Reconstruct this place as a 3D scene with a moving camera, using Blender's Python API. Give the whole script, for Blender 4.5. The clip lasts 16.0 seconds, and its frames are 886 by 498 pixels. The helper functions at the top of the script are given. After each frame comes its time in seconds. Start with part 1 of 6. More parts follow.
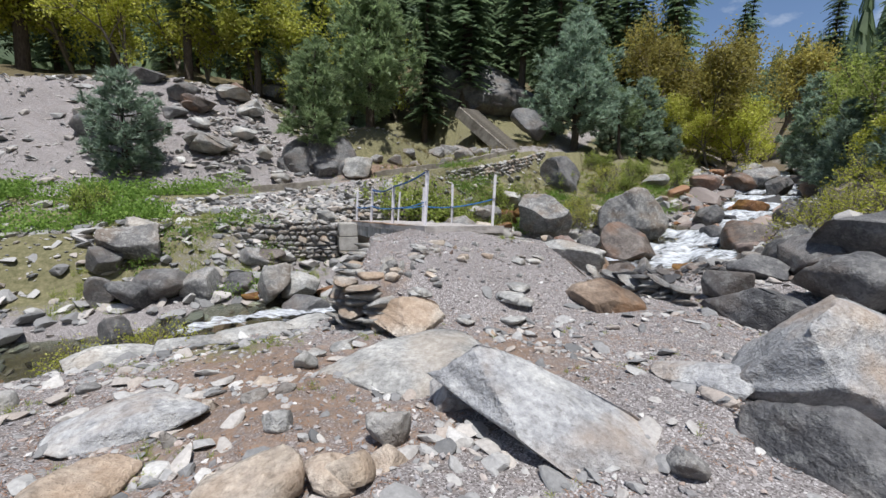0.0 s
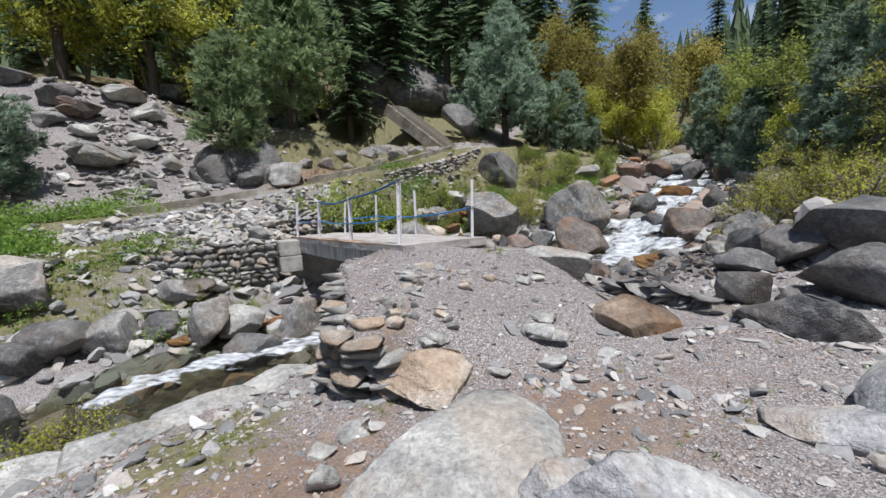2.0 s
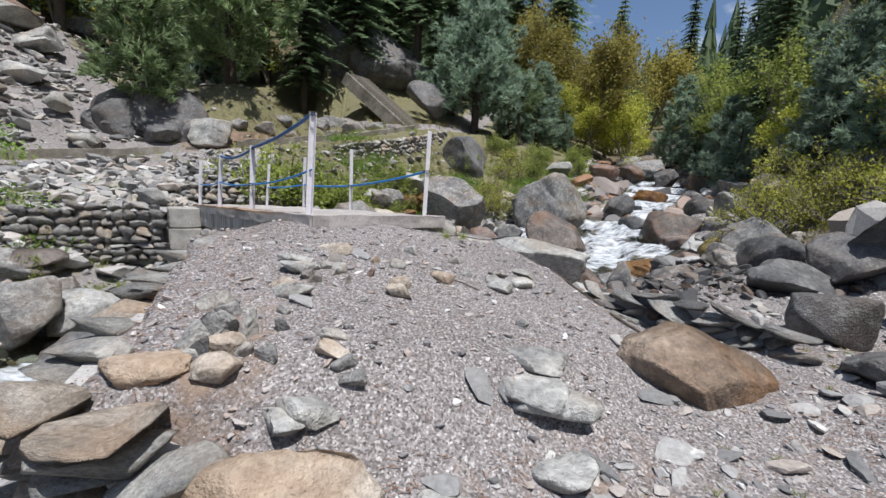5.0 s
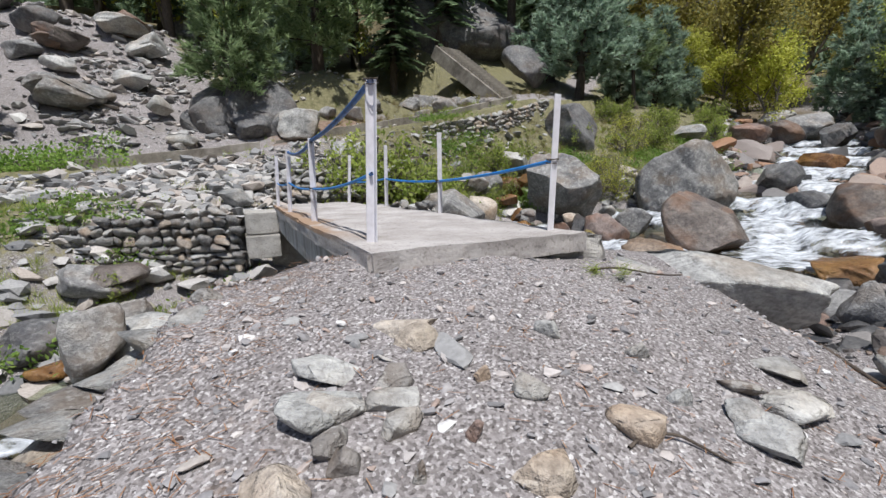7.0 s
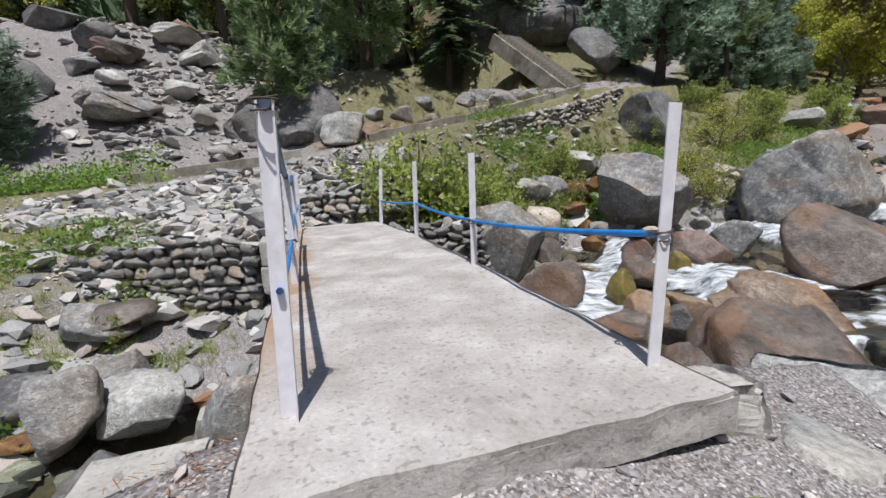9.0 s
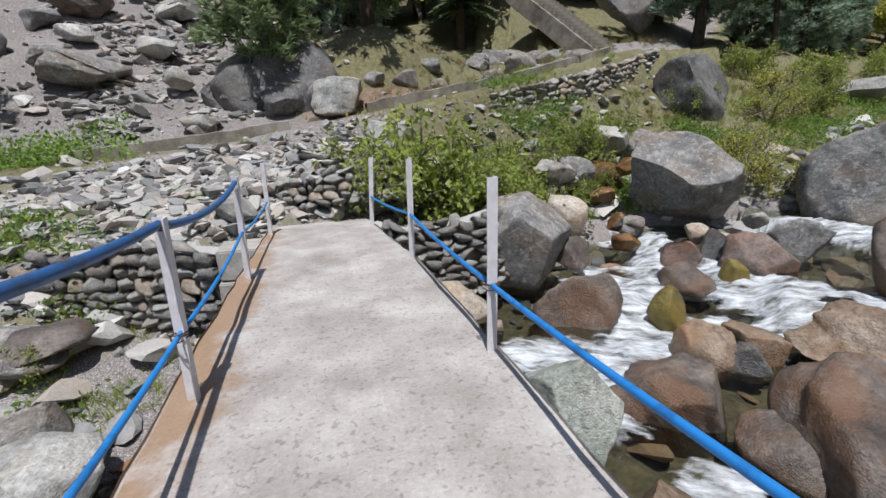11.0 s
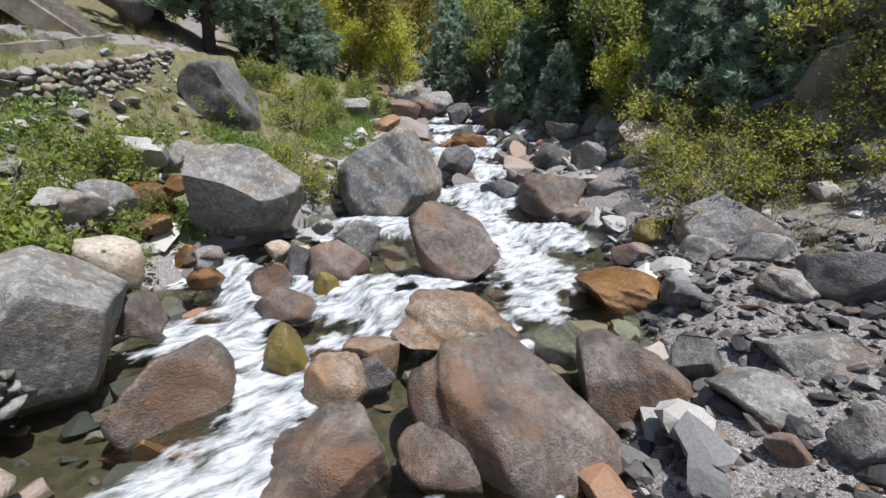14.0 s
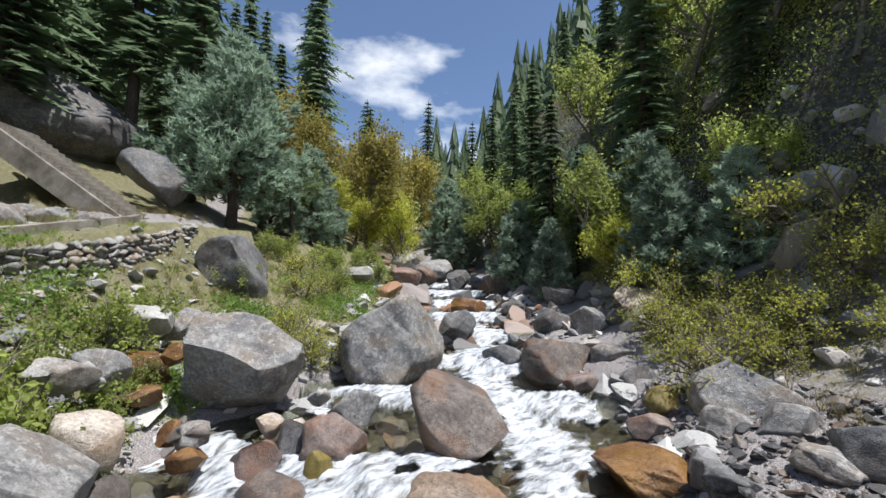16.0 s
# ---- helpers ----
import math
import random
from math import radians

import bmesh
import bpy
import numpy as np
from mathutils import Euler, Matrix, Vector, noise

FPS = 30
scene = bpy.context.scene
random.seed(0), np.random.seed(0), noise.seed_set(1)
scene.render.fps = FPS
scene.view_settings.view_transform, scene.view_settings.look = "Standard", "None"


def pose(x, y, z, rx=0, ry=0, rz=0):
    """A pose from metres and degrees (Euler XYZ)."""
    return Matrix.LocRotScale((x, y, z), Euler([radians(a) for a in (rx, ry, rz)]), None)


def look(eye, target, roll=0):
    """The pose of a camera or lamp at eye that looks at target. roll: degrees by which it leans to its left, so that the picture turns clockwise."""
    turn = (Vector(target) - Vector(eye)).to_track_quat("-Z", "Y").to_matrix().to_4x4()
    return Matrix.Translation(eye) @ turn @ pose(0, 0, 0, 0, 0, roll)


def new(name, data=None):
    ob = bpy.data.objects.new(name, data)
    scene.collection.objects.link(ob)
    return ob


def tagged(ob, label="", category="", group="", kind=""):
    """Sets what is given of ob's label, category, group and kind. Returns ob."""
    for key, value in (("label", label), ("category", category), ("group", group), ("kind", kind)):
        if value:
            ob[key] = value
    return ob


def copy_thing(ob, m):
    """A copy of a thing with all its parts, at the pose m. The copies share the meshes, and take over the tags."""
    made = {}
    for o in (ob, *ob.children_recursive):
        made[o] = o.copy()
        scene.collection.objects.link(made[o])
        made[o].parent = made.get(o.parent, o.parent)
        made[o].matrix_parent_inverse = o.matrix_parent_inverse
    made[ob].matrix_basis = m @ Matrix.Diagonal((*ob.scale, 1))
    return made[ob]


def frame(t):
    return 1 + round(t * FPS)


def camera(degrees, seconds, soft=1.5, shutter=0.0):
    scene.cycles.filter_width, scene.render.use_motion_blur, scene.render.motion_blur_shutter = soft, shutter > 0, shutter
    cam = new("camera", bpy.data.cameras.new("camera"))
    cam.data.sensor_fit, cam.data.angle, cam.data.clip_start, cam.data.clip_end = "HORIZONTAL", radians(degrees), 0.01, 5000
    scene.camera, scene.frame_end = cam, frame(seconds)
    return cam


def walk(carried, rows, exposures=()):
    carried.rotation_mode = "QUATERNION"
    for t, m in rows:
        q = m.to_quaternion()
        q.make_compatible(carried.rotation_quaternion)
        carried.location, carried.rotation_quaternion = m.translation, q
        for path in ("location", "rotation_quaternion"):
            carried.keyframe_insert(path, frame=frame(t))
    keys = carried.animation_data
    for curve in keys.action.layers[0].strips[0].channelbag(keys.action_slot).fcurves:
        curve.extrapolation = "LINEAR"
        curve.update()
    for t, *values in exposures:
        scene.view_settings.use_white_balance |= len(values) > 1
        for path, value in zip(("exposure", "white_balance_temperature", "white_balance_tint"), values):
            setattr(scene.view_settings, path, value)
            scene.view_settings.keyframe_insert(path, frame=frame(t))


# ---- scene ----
cam = camera(91.7, 16.0)
PATH = [
    (0, (1.956, -1.674, 0.73), (1.573, 0.271, 0.461), 1.6),
    (0.5, (1.704, -1.366, 0.826), (1.35, 0.582, 0.544), -0.8),
    (1, (1.392, -1.041, 0.92), (1.065, 0.913, 0.645), -0.3),
    (1.5, (1.041, -0.839, 0.977), (0.889, 1.137, 0.706), -1.4),
    (2, (0.779, -0.608, 0.975), (0.74, 1.371, 0.691), -1.7),
    (2.5, (0.605, -0.293, 0.959), (0.688, 1.682, 0.653), -0.8),
    (3, (0.492, 0.069, 0.84), (0.827, 2.015, 0.523), -1.8),
    (3.2, (0.48, 0.208, 0.828), (0.84, 2.148, 0.506), -1.8),
    (5.3, (1.057, 2.257, 0.42), (1.176, 4.231, 0.117), 4.0),
    (5.5, (1.042, 2.437, 0.481), (1.135, 4.408, 0.157), 3.8),
    (6, (0.995, 2.884, 0.478), (0.926, 4.846, 0.1), 1.7),
    (6.5, (0.957, 3.395, 0.563), (0.689, 5.333, 0.149), 0.4),
    (7, (0.815, 3.99, 0.613), (0.53, 5.925, 0.193), -0.2),
    (7.5, (0.815, 4.526, 0.694), (0.473, 6.455, 0.294), -1.3),
    (8, (0.792, 5.083, 0.748), (0.313, 6.986, 0.362), -1.6),
    (8.5, (0.79, 5.425, 0.886), (0.277, 7.317, 0.492), -1.1),
    (8.7, (0.842, 5.553, 0.914), (0.286, 7.43, 0.505), -2.2),
    (10.8, (0.435, 7.226, 1.224), (-0.231, 9.011, 0.618), 0.8),
    (11, (0.394, 7.39, 1.254), (-0.202, 9.201, 0.648), -1.3),
    (11.5, (0.334, 7.785, 1.301), (0.194, 9.672, 0.654), -3.5),
    (12, (0.261, 8.097, 1.251), (0.58, 9.941, 0.548), 0.5),
    (12.5, (0.204, 8.327, 1.267), (1.023, 9.99, 0.515), -0.0),
    (13, (0.227, 8.569, 1.276), (1.243, 10.11, 0.506), 0.1),
    (13.5, (0.216, 8.74, 1.289), (1.318, 10.221, 0.518), 0.6),
    (14, (0.209, 8.807, 1.346), (1.402, 10.303, 0.761), 1.3),
    (14.5, (0.177, 8.823, 1.406), (1.428, 10.363, 1.159), 1.5),
    (15, (0.135, 8.815, 1.436), (1.395, 10.368, 1.446), 1.3),
    (15.5, (0.148, 8.81, 1.452), (1.395, 10.367, 1.585), 1.0),
    (16, (0.117, 8.836, 1.449), (1.354, 10.4, 1.6), 1.0),
]
walk(cam, [(t, look(eye, aim, lean)) for t, eye, aim, lean in PATH], exposures=((0.0, 0.14, 6320, 10), (8.5, 0.12, 6320, 10), (11.0, 0.0, 6320, 10), (12.0, 0.0, 6320, 10), (13.5, 0.22, 6320, 10), (15.2, 0.42, 6320, 10), (16.0, 0.45, 6320, 10)))

# ---- light ----
world = bpy.data.worlds.new("world")
scene.world = world
world.use_nodes = True
wn, wl = world.node_tree.nodes, world.node_tree.links
wn.clear()
sky = wn.new("ShaderNodeTexSky")
sky.sky_type, sky.sun_disc = "NISHITA", False
sky.sun_elevation, sky.sun_rotation = radians(71), radians(158)
coord, cloud, ramp_c = wn.new("ShaderNodeTexCoord"), wn.new("ShaderNodeTexNoise"), wn.new("ShaderNodeValToRGB")
mapping = wn.new("ShaderNodeMapping")
mapping.inputs["Scale"].default_value = (1.0, 1.0, 2.2)
cloud.inputs["Scale"].default_value, cloud.inputs["Detail"].default_value = 3.2, 7
cloud.inputs["Roughness"].default_value = 0.55
ramp_c.color_ramp.elements[0].position, ramp_c.color_ramp.elements[1].position = 0.55, 0.72
mix_c, back, out_w = wn.new("ShaderNodeMixRGB"), wn.new("ShaderNodeBackground"), wn.new("ShaderNodeOutputWorld")
mix_c.inputs["Color2"].default_value = (9.5, 9.8, 10.2, 1)
wl.new(coord.outputs["Generated"], mapping.inputs["Vector"])
wl.new(mapping.outputs["Vector"], cloud.inputs["Vector"])
wl.new(cloud.outputs["Fac"], ramp_c.inputs["Fac"])
wl.new(ramp_c.outputs["Color"], mix_c.inputs["Fac"])
tint = wn.new("ShaderNodeMixRGB")
tint.blend_type = "MULTIPLY"
tint.inputs["Fac"].default_value = 1.0
tint.inputs["Color2"].default_value = (0.95, 1.0, 1.1, 1)
wl.new(sky.outputs["Color"], tint.inputs["Color1"])
wl.new(tint.outputs["Color"], mix_c.inputs["Color1"])
wl.new(mix_c.outputs["Color"], back.inputs["Color"])
wl.new(back.outputs["Background"], out_w.inputs["Surface"])
back.inputs["Strength"].default_value = 0.09
sun = new("sun", bpy.data.lights.new("sun", "SUN"))
sun.data.energy, sun.data.angle, sun.data.color = 5.0, radians(0.53), (1.0, 0.975, 0.94)
sun.matrix_world = look((1.3, -3.2, 10.0), (0, 0, 0))


# ---- materials ----
def shade(name, rough=0.8, spec=0.3):
    """A new node material: the material, its nodes and links, and the surface node."""
    m = bpy.data.materials.new(name)
    m.use_nodes = True
    p = m.node_tree.nodes["Principled BSDF"]
    p.inputs["Roughness"].default_value = rough
    p.inputs["Specular IOR Level"].default_value = spec
    return m, m.node_tree.nodes, m.node_tree.links, p


def noise_node(n, l, scale, detail=5, rough=0.6, vec=None):
    t = n.new("ShaderNodeTexNoise")
    t.inputs["Scale"].default_value, t.inputs["Detail"].default_value, t.inputs["Roughness"].default_value = scale, detail, rough
    if vec is not None:
        l.new(vec, t.inputs["Vector"])
    return t.outputs["Fac"]


def ramp_node(n, l, fac, stops):
    r = n.new("ShaderNodeValToRGB")
    e = r.color_ramp.elements
    while len(e) < len(stops):
        e.new(0.5)
    for i, (pos, col) in enumerate(stops):
        e[i].position = pos
        e[i].color = (*col, 1) if len(col) == 3 else col
    l.new(fac, r.inputs["Fac"])
    return r.outputs["Color"]


def mix_node(n, l, fac, a, b, mode="MIX"):
    x = n.new("ShaderNodeMixRGB")
    x.blend_type = mode
    for sock, v in (("Fac", fac), ("Color1", a), ("Color2", b)):
        if isinstance(v, (int, float)):
            x.inputs[sock].default_value = v
        elif isinstance(v, tuple):
            x.inputs[sock].default_value = (*v, 1)
        else:
            l.new(v, x.inputs[sock])
    return x.outputs["Color"]


def bump_node(n, l, p, height, strength, distance=0.02, before=None):
    b = n.new("ShaderNodeBump")
    b.inputs["Strength"].default_value, b.inputs["Distance"].default_value = strength, distance
    l.new(height, b.inputs["Height"])
    if before is not None:
        l.new(before, b.inputs["Normal"])
    l.new(b.outputs["Normal"], p.inputs["Normal"])
    return b.outputs["Normal"]


def place_node(n, l, shift=True):
    """Object coordinates, moved by the object's own random number."""
    c = n.new("ShaderNodeTexCoord")
    if not shift:
        return c.outputs["Object"]
    info, v = n.new("ShaderNodeObjectInfo"), n.new("ShaderNodeVectorMath")
    v.operation = "ADD"
    k = n.new("ShaderNodeVectorMath")
    k.operation = "SCALE"
    k.inputs["Scale"].default_value = 37.0
    comb = n.new("ShaderNodeCombineXYZ")
    for s in "XYZ":
        l.new(info.outputs["Random"], comb.inputs[s])
    l.new(comb.outputs["Vector"], k.inputs[0])
    l.new(c.outputs["Object"], v.inputs[0])
    l.new(k.outputs["Vector"], v.inputs[1])
    return v.outputs["Vector"]


def rock_material(name, dark, mid, light, stain=None, stain_amount=0.5, rough=0.75, lichen=None, lichen_amount=0.6):
    m, n, l, p = shade(name, rough)
    v = place_node(n, l)
    big, fine = noise_node(n, l, 1.4, 6, 0.62, v), noise_node(n, l, 14, 6, 0.7, v)
    base = ramp_node(n, l, big, [(0.30, dark), (0.5, mid), (0.70, light)])
    base = mix_node(n, l, 0.8, base, ramp_node(n, l, fine, [(0.28, (0.22, 0.22, 0.22)), (0.5, (0.5, 0.5, 0.5)), (0.72, (0.80, 0.80, 0.78))]), "OVERLAY")
    seams = n.new("ShaderNodeTexVoronoi")
    seams.feature = "DISTANCE_TO_EDGE"
    seams.inputs["Scale"].default_value = 0.9
    warp = n.new("ShaderNodeVectorMath")
    warp.operation = "MULTIPLY_ADD"
    warp.inputs[1].default_value = (1.1, 1.1, 1.1)
    swirl = n.new("ShaderNodeTexNoise")
    swirl.inputs["Scale"].default_value, swirl.inputs["Detail"].default_value = 2.4, 6
    l.new(v, swirl.inputs["Vector"])
    l.new(swirl.outputs["Color"], warp.inputs[0])
    l.new(v, warp.inputs[2])
    l.new(warp.outputs["Vector"], seams.inputs["Vector"])
    crack = ramp_node(n, l, seams.outputs["Distance"], [(0.0, (0.35, 0.33, 0.31)), (0.022, (1, 1, 1))])
    base = mix_node(n, l, 0.22, base, crack, "MULTIPLY")
    wave = n.new("ShaderNodeTexNoise")
    wave.inputs["Scale"].default_value, wave.inputs["Detail"].default_value = 2.2, 4
    stretch = n.new("ShaderNodeMapping")
    stretch.inputs["Scale"].default_value = (1.0, 1.0, 1.5)
    stretch.inputs["Rotation"].default_value = (0.5, 0.35, 0.2)
    l.new(v, stretch.inputs["Vector"])
    l.new(stretch.outputs["Vector"], wave.inputs["Vector"])
    veins = ramp_node(n, l, wave.outputs["Fac"], [(0.40, (0.82, 0.82, 0.82)), (0.5, (1, 1, 1)), (0.58, (1.0, 0.99, 0.97)), (0.66, (0.86, 0.84, 0.82))])
    base = mix_node(n, l, 0.55, base, veins, "MULTIPLY")
    spots = ramp_node(n, l, noise_node(n, l, 26, 4, 0.6, v), [(0.36, (0.62, 0.6, 0.58)), (0.46, (1, 1, 1)), (0.62, (1, 1, 1)), (0.70, (1.25, 1.24, 1.2))])
    base = mix_node(n, l, 0.6, base, spots, "MULTIPLY")
    if stain:
        s = ramp_node(n, l, noise_node(n, l, 1.1, 4, 0.55, stretch.outputs["Vector"]), [(0.47, (0, 0, 0)), (0.62, (stain_amount,) * 3)])
        base = mix_node(n, l, s, base, stain)
    if lichen:
        s = ramp_node(n, l, noise_node(n, l, 7.5, 8, 0.75, v), [(0.53, (0, 0, 0)), (0.58, (lichen_amount,) * 3)])
        base = mix_node(n, l, s, base, lichen)
    l.new(base, p.inputs["Base Color"])
    h = mix_node(n, l, 0.35, mix_node(n, l, 0.5, fine, noise_node(n, l, 4.5, 5, 0.65, v)), noise_node(n, l, 45, 3, 0.6, v))
    first = bump_node(n, l, p, wave.outputs["Fac"], 0.35, 0.06)
    second = bump_node(n, l, p, crack, 0.35, 0.02, first)
    bump_node(n, l, p, h, 1.0, 0.05, second)
    return m


ROCK = {
    "grey": rock_material("grey_rock", (0.11, 0.11, 0.115), (0.215, 0.21, 0.205), (0.32, 0.31, 0.295), (0.22, 0.155, 0.10), 0.45, 0.7, (0.46, 0.45, 0.42), 0.5),
    "pale": rock_material("pale_rock", (0.19, 0.19, 0.185), (0.36, 0.355, 0.34), (0.52, 0.51, 0.485), (0.36, 0.28, 0.2), 0.35),
    "white": rock_material("white_rock", (0.20, 0.205, 0.215), (0.36, 0.36, 0.365), (0.50, 0.495, 0.48), (0.40, 0.28, 0.18), 0.45),
    "tan": rock_material("tan_rock", (0.27, 0.23, 0.18), (0.42, 0.36, 0.30), (0.52, 0.47, 0.41), (0.36, 0.22, 0.12), 0.4),
    "brown": rock_material("brown_rock", (0.055, 0.045, 0.04), (0.135, 0.113, 0.10), (0.27, 0.235, 0.21), (0.20, 0.10, 0.05), 0.55, 0.42),
    "pink": rock_material("pink_rock", (0.10, 0.072, 0.063), (0.21, 0.163, 0.145), (0.35, 0.29, 0.255), (0.24, 0.11, 0.055), 0.5, 0.45),
    "orange": rock_material("orange_rock", (0.11, 0.08, 0.06), (0.22, 0.16, 0.115), (0.36, 0.29, 0.23), (0.24, 0.115, 0.045), 0.6, 0.45),
    "rust": rock_material("rust_wet_rock", (0.06, 0.035, 0.02), (0.17, 0.085, 0.04), (0.28, 0.16, 0.075), (0.24, 0.13, 0.03), 0.5, 0.25),
    "dark": rock_material("dark_rock", (0.055, 0.055, 0.06), (0.12, 0.118, 0.12), (0.21, 0.205, 0.20), (0.15, 0.11, 0.08), 0.35, 0.55, (0.3, 0.3, 0.28), 0.35),
    "green": rock_material("greenish_rock", (0.22, 0.245, 0.22), (0.34, 0.365, 0.335), (0.45, 0.46, 0.43), (0.30, 0.22, 0.14), 0.3),
    "moss": rock_material("mossy_rock", (0.08, 0.07, 0.025), (0.19, 0.15, 0.05), (0.30, 0.24, 0.11), (0.24, 0.17, 0.03), 0.6, 0.35),
}


def island_material(name, stops, rough=0.85, fine=30.0):
    """For many joined small pieces: a colour of its own for each piece."""
    m, n, l, p = shade(name, rough)
    g = n.new("ShaderNodeNewGeometry")
    c = n.new("ShaderNodeTexCoord")
    base = ramp_node(n, l, g.outputs["Random Per Island"], stops)
    t = noise_node(n, l, fine, 4, 0.65, c.outputs["Object"])
    base = mix_node(n, l, 0.6, base, ramp_node(n, l, t, [(0.25, (0.3, 0.3, 0.3)), (0.75, (0.7, 0.7, 0.7))]), "OVERLAY")
    l.new(base, p.inputs["Base Color"])
    bump_node(n, l, p, t, 0.5, 0.02)
    return m


COBBLE = island_material("cobbles", [(0.0, (0.14, 0.14, 0.14)), (0.3, (0.27, 0.265, 0.26)), (0.6, (0.40, 0.39, 0.375)), (0.85, (0.36, 0.31, 0.27)), (1.0, (0.54, 0.53, 0.51))])
PEBBLE = island_material("pebbles", [(0.0, (0.17, 0.165, 0.165)), (0.4, (0.30, 0.285, 0.285)), (0.65, (0.42, 0.385, 0.365)), (0.85, (0.34, 0.26, 0.22)), (1.0, (0.66, 0.65, 0.64))])
STREAM_STONE = island_material("stream_stones", [(0.0, (0.07, 0.07, 0.075)), (0.3, (0.17, 0.16, 0.155)), (0.6, (0.27, 0.21, 0.18)), (0.8, (0.26, 0.13, 0.06)), (1.0, (0.38, 0.36, 0.34))], 0.5)

WET_SHINGLE = island_material("wet_shingle", [(0.0, (0.035, 0.035, 0.038)), (0.4, (0.085, 0.082, 0.08)), (0.7, (0.14, 0.125, 0.115)), (0.9, (0.15, 0.10, 0.07)), (1.0, (0.24, 0.23, 0.22))], 0.45)


def leaf_material(name, a, b, c, rough=0.5, glow=0.25):
    m, n, l, p = shade(name, rough, 0.25)
    g, o = n.new("ShaderNodeNewGeometry"), n.new("ShaderNodeObjectInfo")
    base = ramp_node(n, l, g.outputs["Random Per Island"], [(0.0, a), (0.5, b), (1.0, c)])
    t = noise_node(n, l, 0.9, 3, 0.6, n.new("ShaderNodeTexCoord").outputs["Object"])
    base = mix_node(n, l, 0.5, base, ramp_node(n, l, t, [(0.3, (0.35, 0.35, 0.35)), (0.7, (0.65, 0.65, 0.62))]), "OVERLAY")
    h = n.new("ShaderNodeHueSaturation")
    k = n.new("ShaderNodeMapRange")
    k.inputs["To Min"].default_value, k.inputs["To Max"].default_value = 0.8, 1.2
    l.new(o.outputs["Random"], k.inputs["Value"])
    l.new(k.outputs["Result"], h.inputs["Value"])
    l.new(base, h.inputs["Color"])
    l.new(h.outputs["Color"], p.inputs["Base Color"])
    tr, ad, out = n.new("ShaderNodeBsdfTranslucent"), n.new("ShaderNodeMixShader"), n["Material Output"]
    l.new(h.outputs["Color"], tr.inputs["Color"])
    ad.inputs["Fac"].default_value = glow
    l.new(p.outputs["BSDF"], ad.inputs[1])
    l.new(tr.outputs["BSDF"], ad.inputs[2])
    l.new(ad.outputs["Shader"], out.inputs["Surface"])
    return m


PINE = leaf_material("pine_needles", (0.18, 0.25, 0.12), (0.27, 0.36, 0.18), (0.37, 0.45, 0.24), 0.5, 0.5)
BLUE_PINE = leaf_material("blue_pine_needles", (0.19, 0.26, 0.19), (0.27, 0.36, 0.27), (0.37, 0.45, 0.35), 0.5, 0.5)
SPRUCE = leaf_material("spruce_needles", (0.10, 0.15, 0.085), (0.16, 0.225, 0.125), (0.23, 0.30, 0.165), 0.6, 0.5)
FRESH = leaf_material("fresh_leaves", (0.32, 0.35, 0.05), (0.48, 0.50, 0.09), (0.62, 0.60, 0.16), 0.45, 0.58)
OLIVE = leaf_material("olive_leaves", (0.22, 0.28, 0.06), (0.33, 0.40, 0.10), (0.45, 0.49, 0.15), 0.5, 0.62)
RUSTY = leaf_material("russet_leaves", (0.27, 0.22, 0.06), (0.36, 0.32, 0.09), (0.46, 0.42, 0.13), 0.5, 0.6)
HERB = leaf_material("herb_leaves", (0.13, 0.22, 0.045), (0.20, 0.32, 0.07), (0.31, 0.42, 0.11), 0.5, 0.6)
DRY = leaf_material("dry_grass", (0.22, 0.17, 0.08), (0.31, 0.25, 0.13), (0.20, 0.22, 0.08), 0.7, 0.3)
LITTER = leaf_material("fallen_needles", (0.20, 0.09, 0.04), (0.28, 0.14, 0.07), (0.34, 0.20, 0.11), 0.8, 0.1)


def bark_material(name, a, b):
    m, n, l, p = shade(name, 0.9, 0.2)
    v = n.new("ShaderNodeMapping")
    v.inputs["Scale"].default_value = (1, 1, 0.25)
    l.new(n.new("ShaderNodeTexCoord").outputs["Object"], v.inputs["Vector"])
    t = noise_node(n, l, 16, 6, 0.7, v.outputs["Vector"])
    l.new(ramp_node(n, l, t, [(0.3, a), (0.7, b)]), p.inputs["Base Color"])
    bump_node(n, l, p, t, 0.8, 0.03)
    return m


BARK = bark_material("dark_bark", (0.045, 0.035, 0.028), (0.13, 0.105, 0.085))
TWIG = bark_material("grey_twigs", (0.13, 0.11, 0.09), (0.26, 0.23, 0.19))


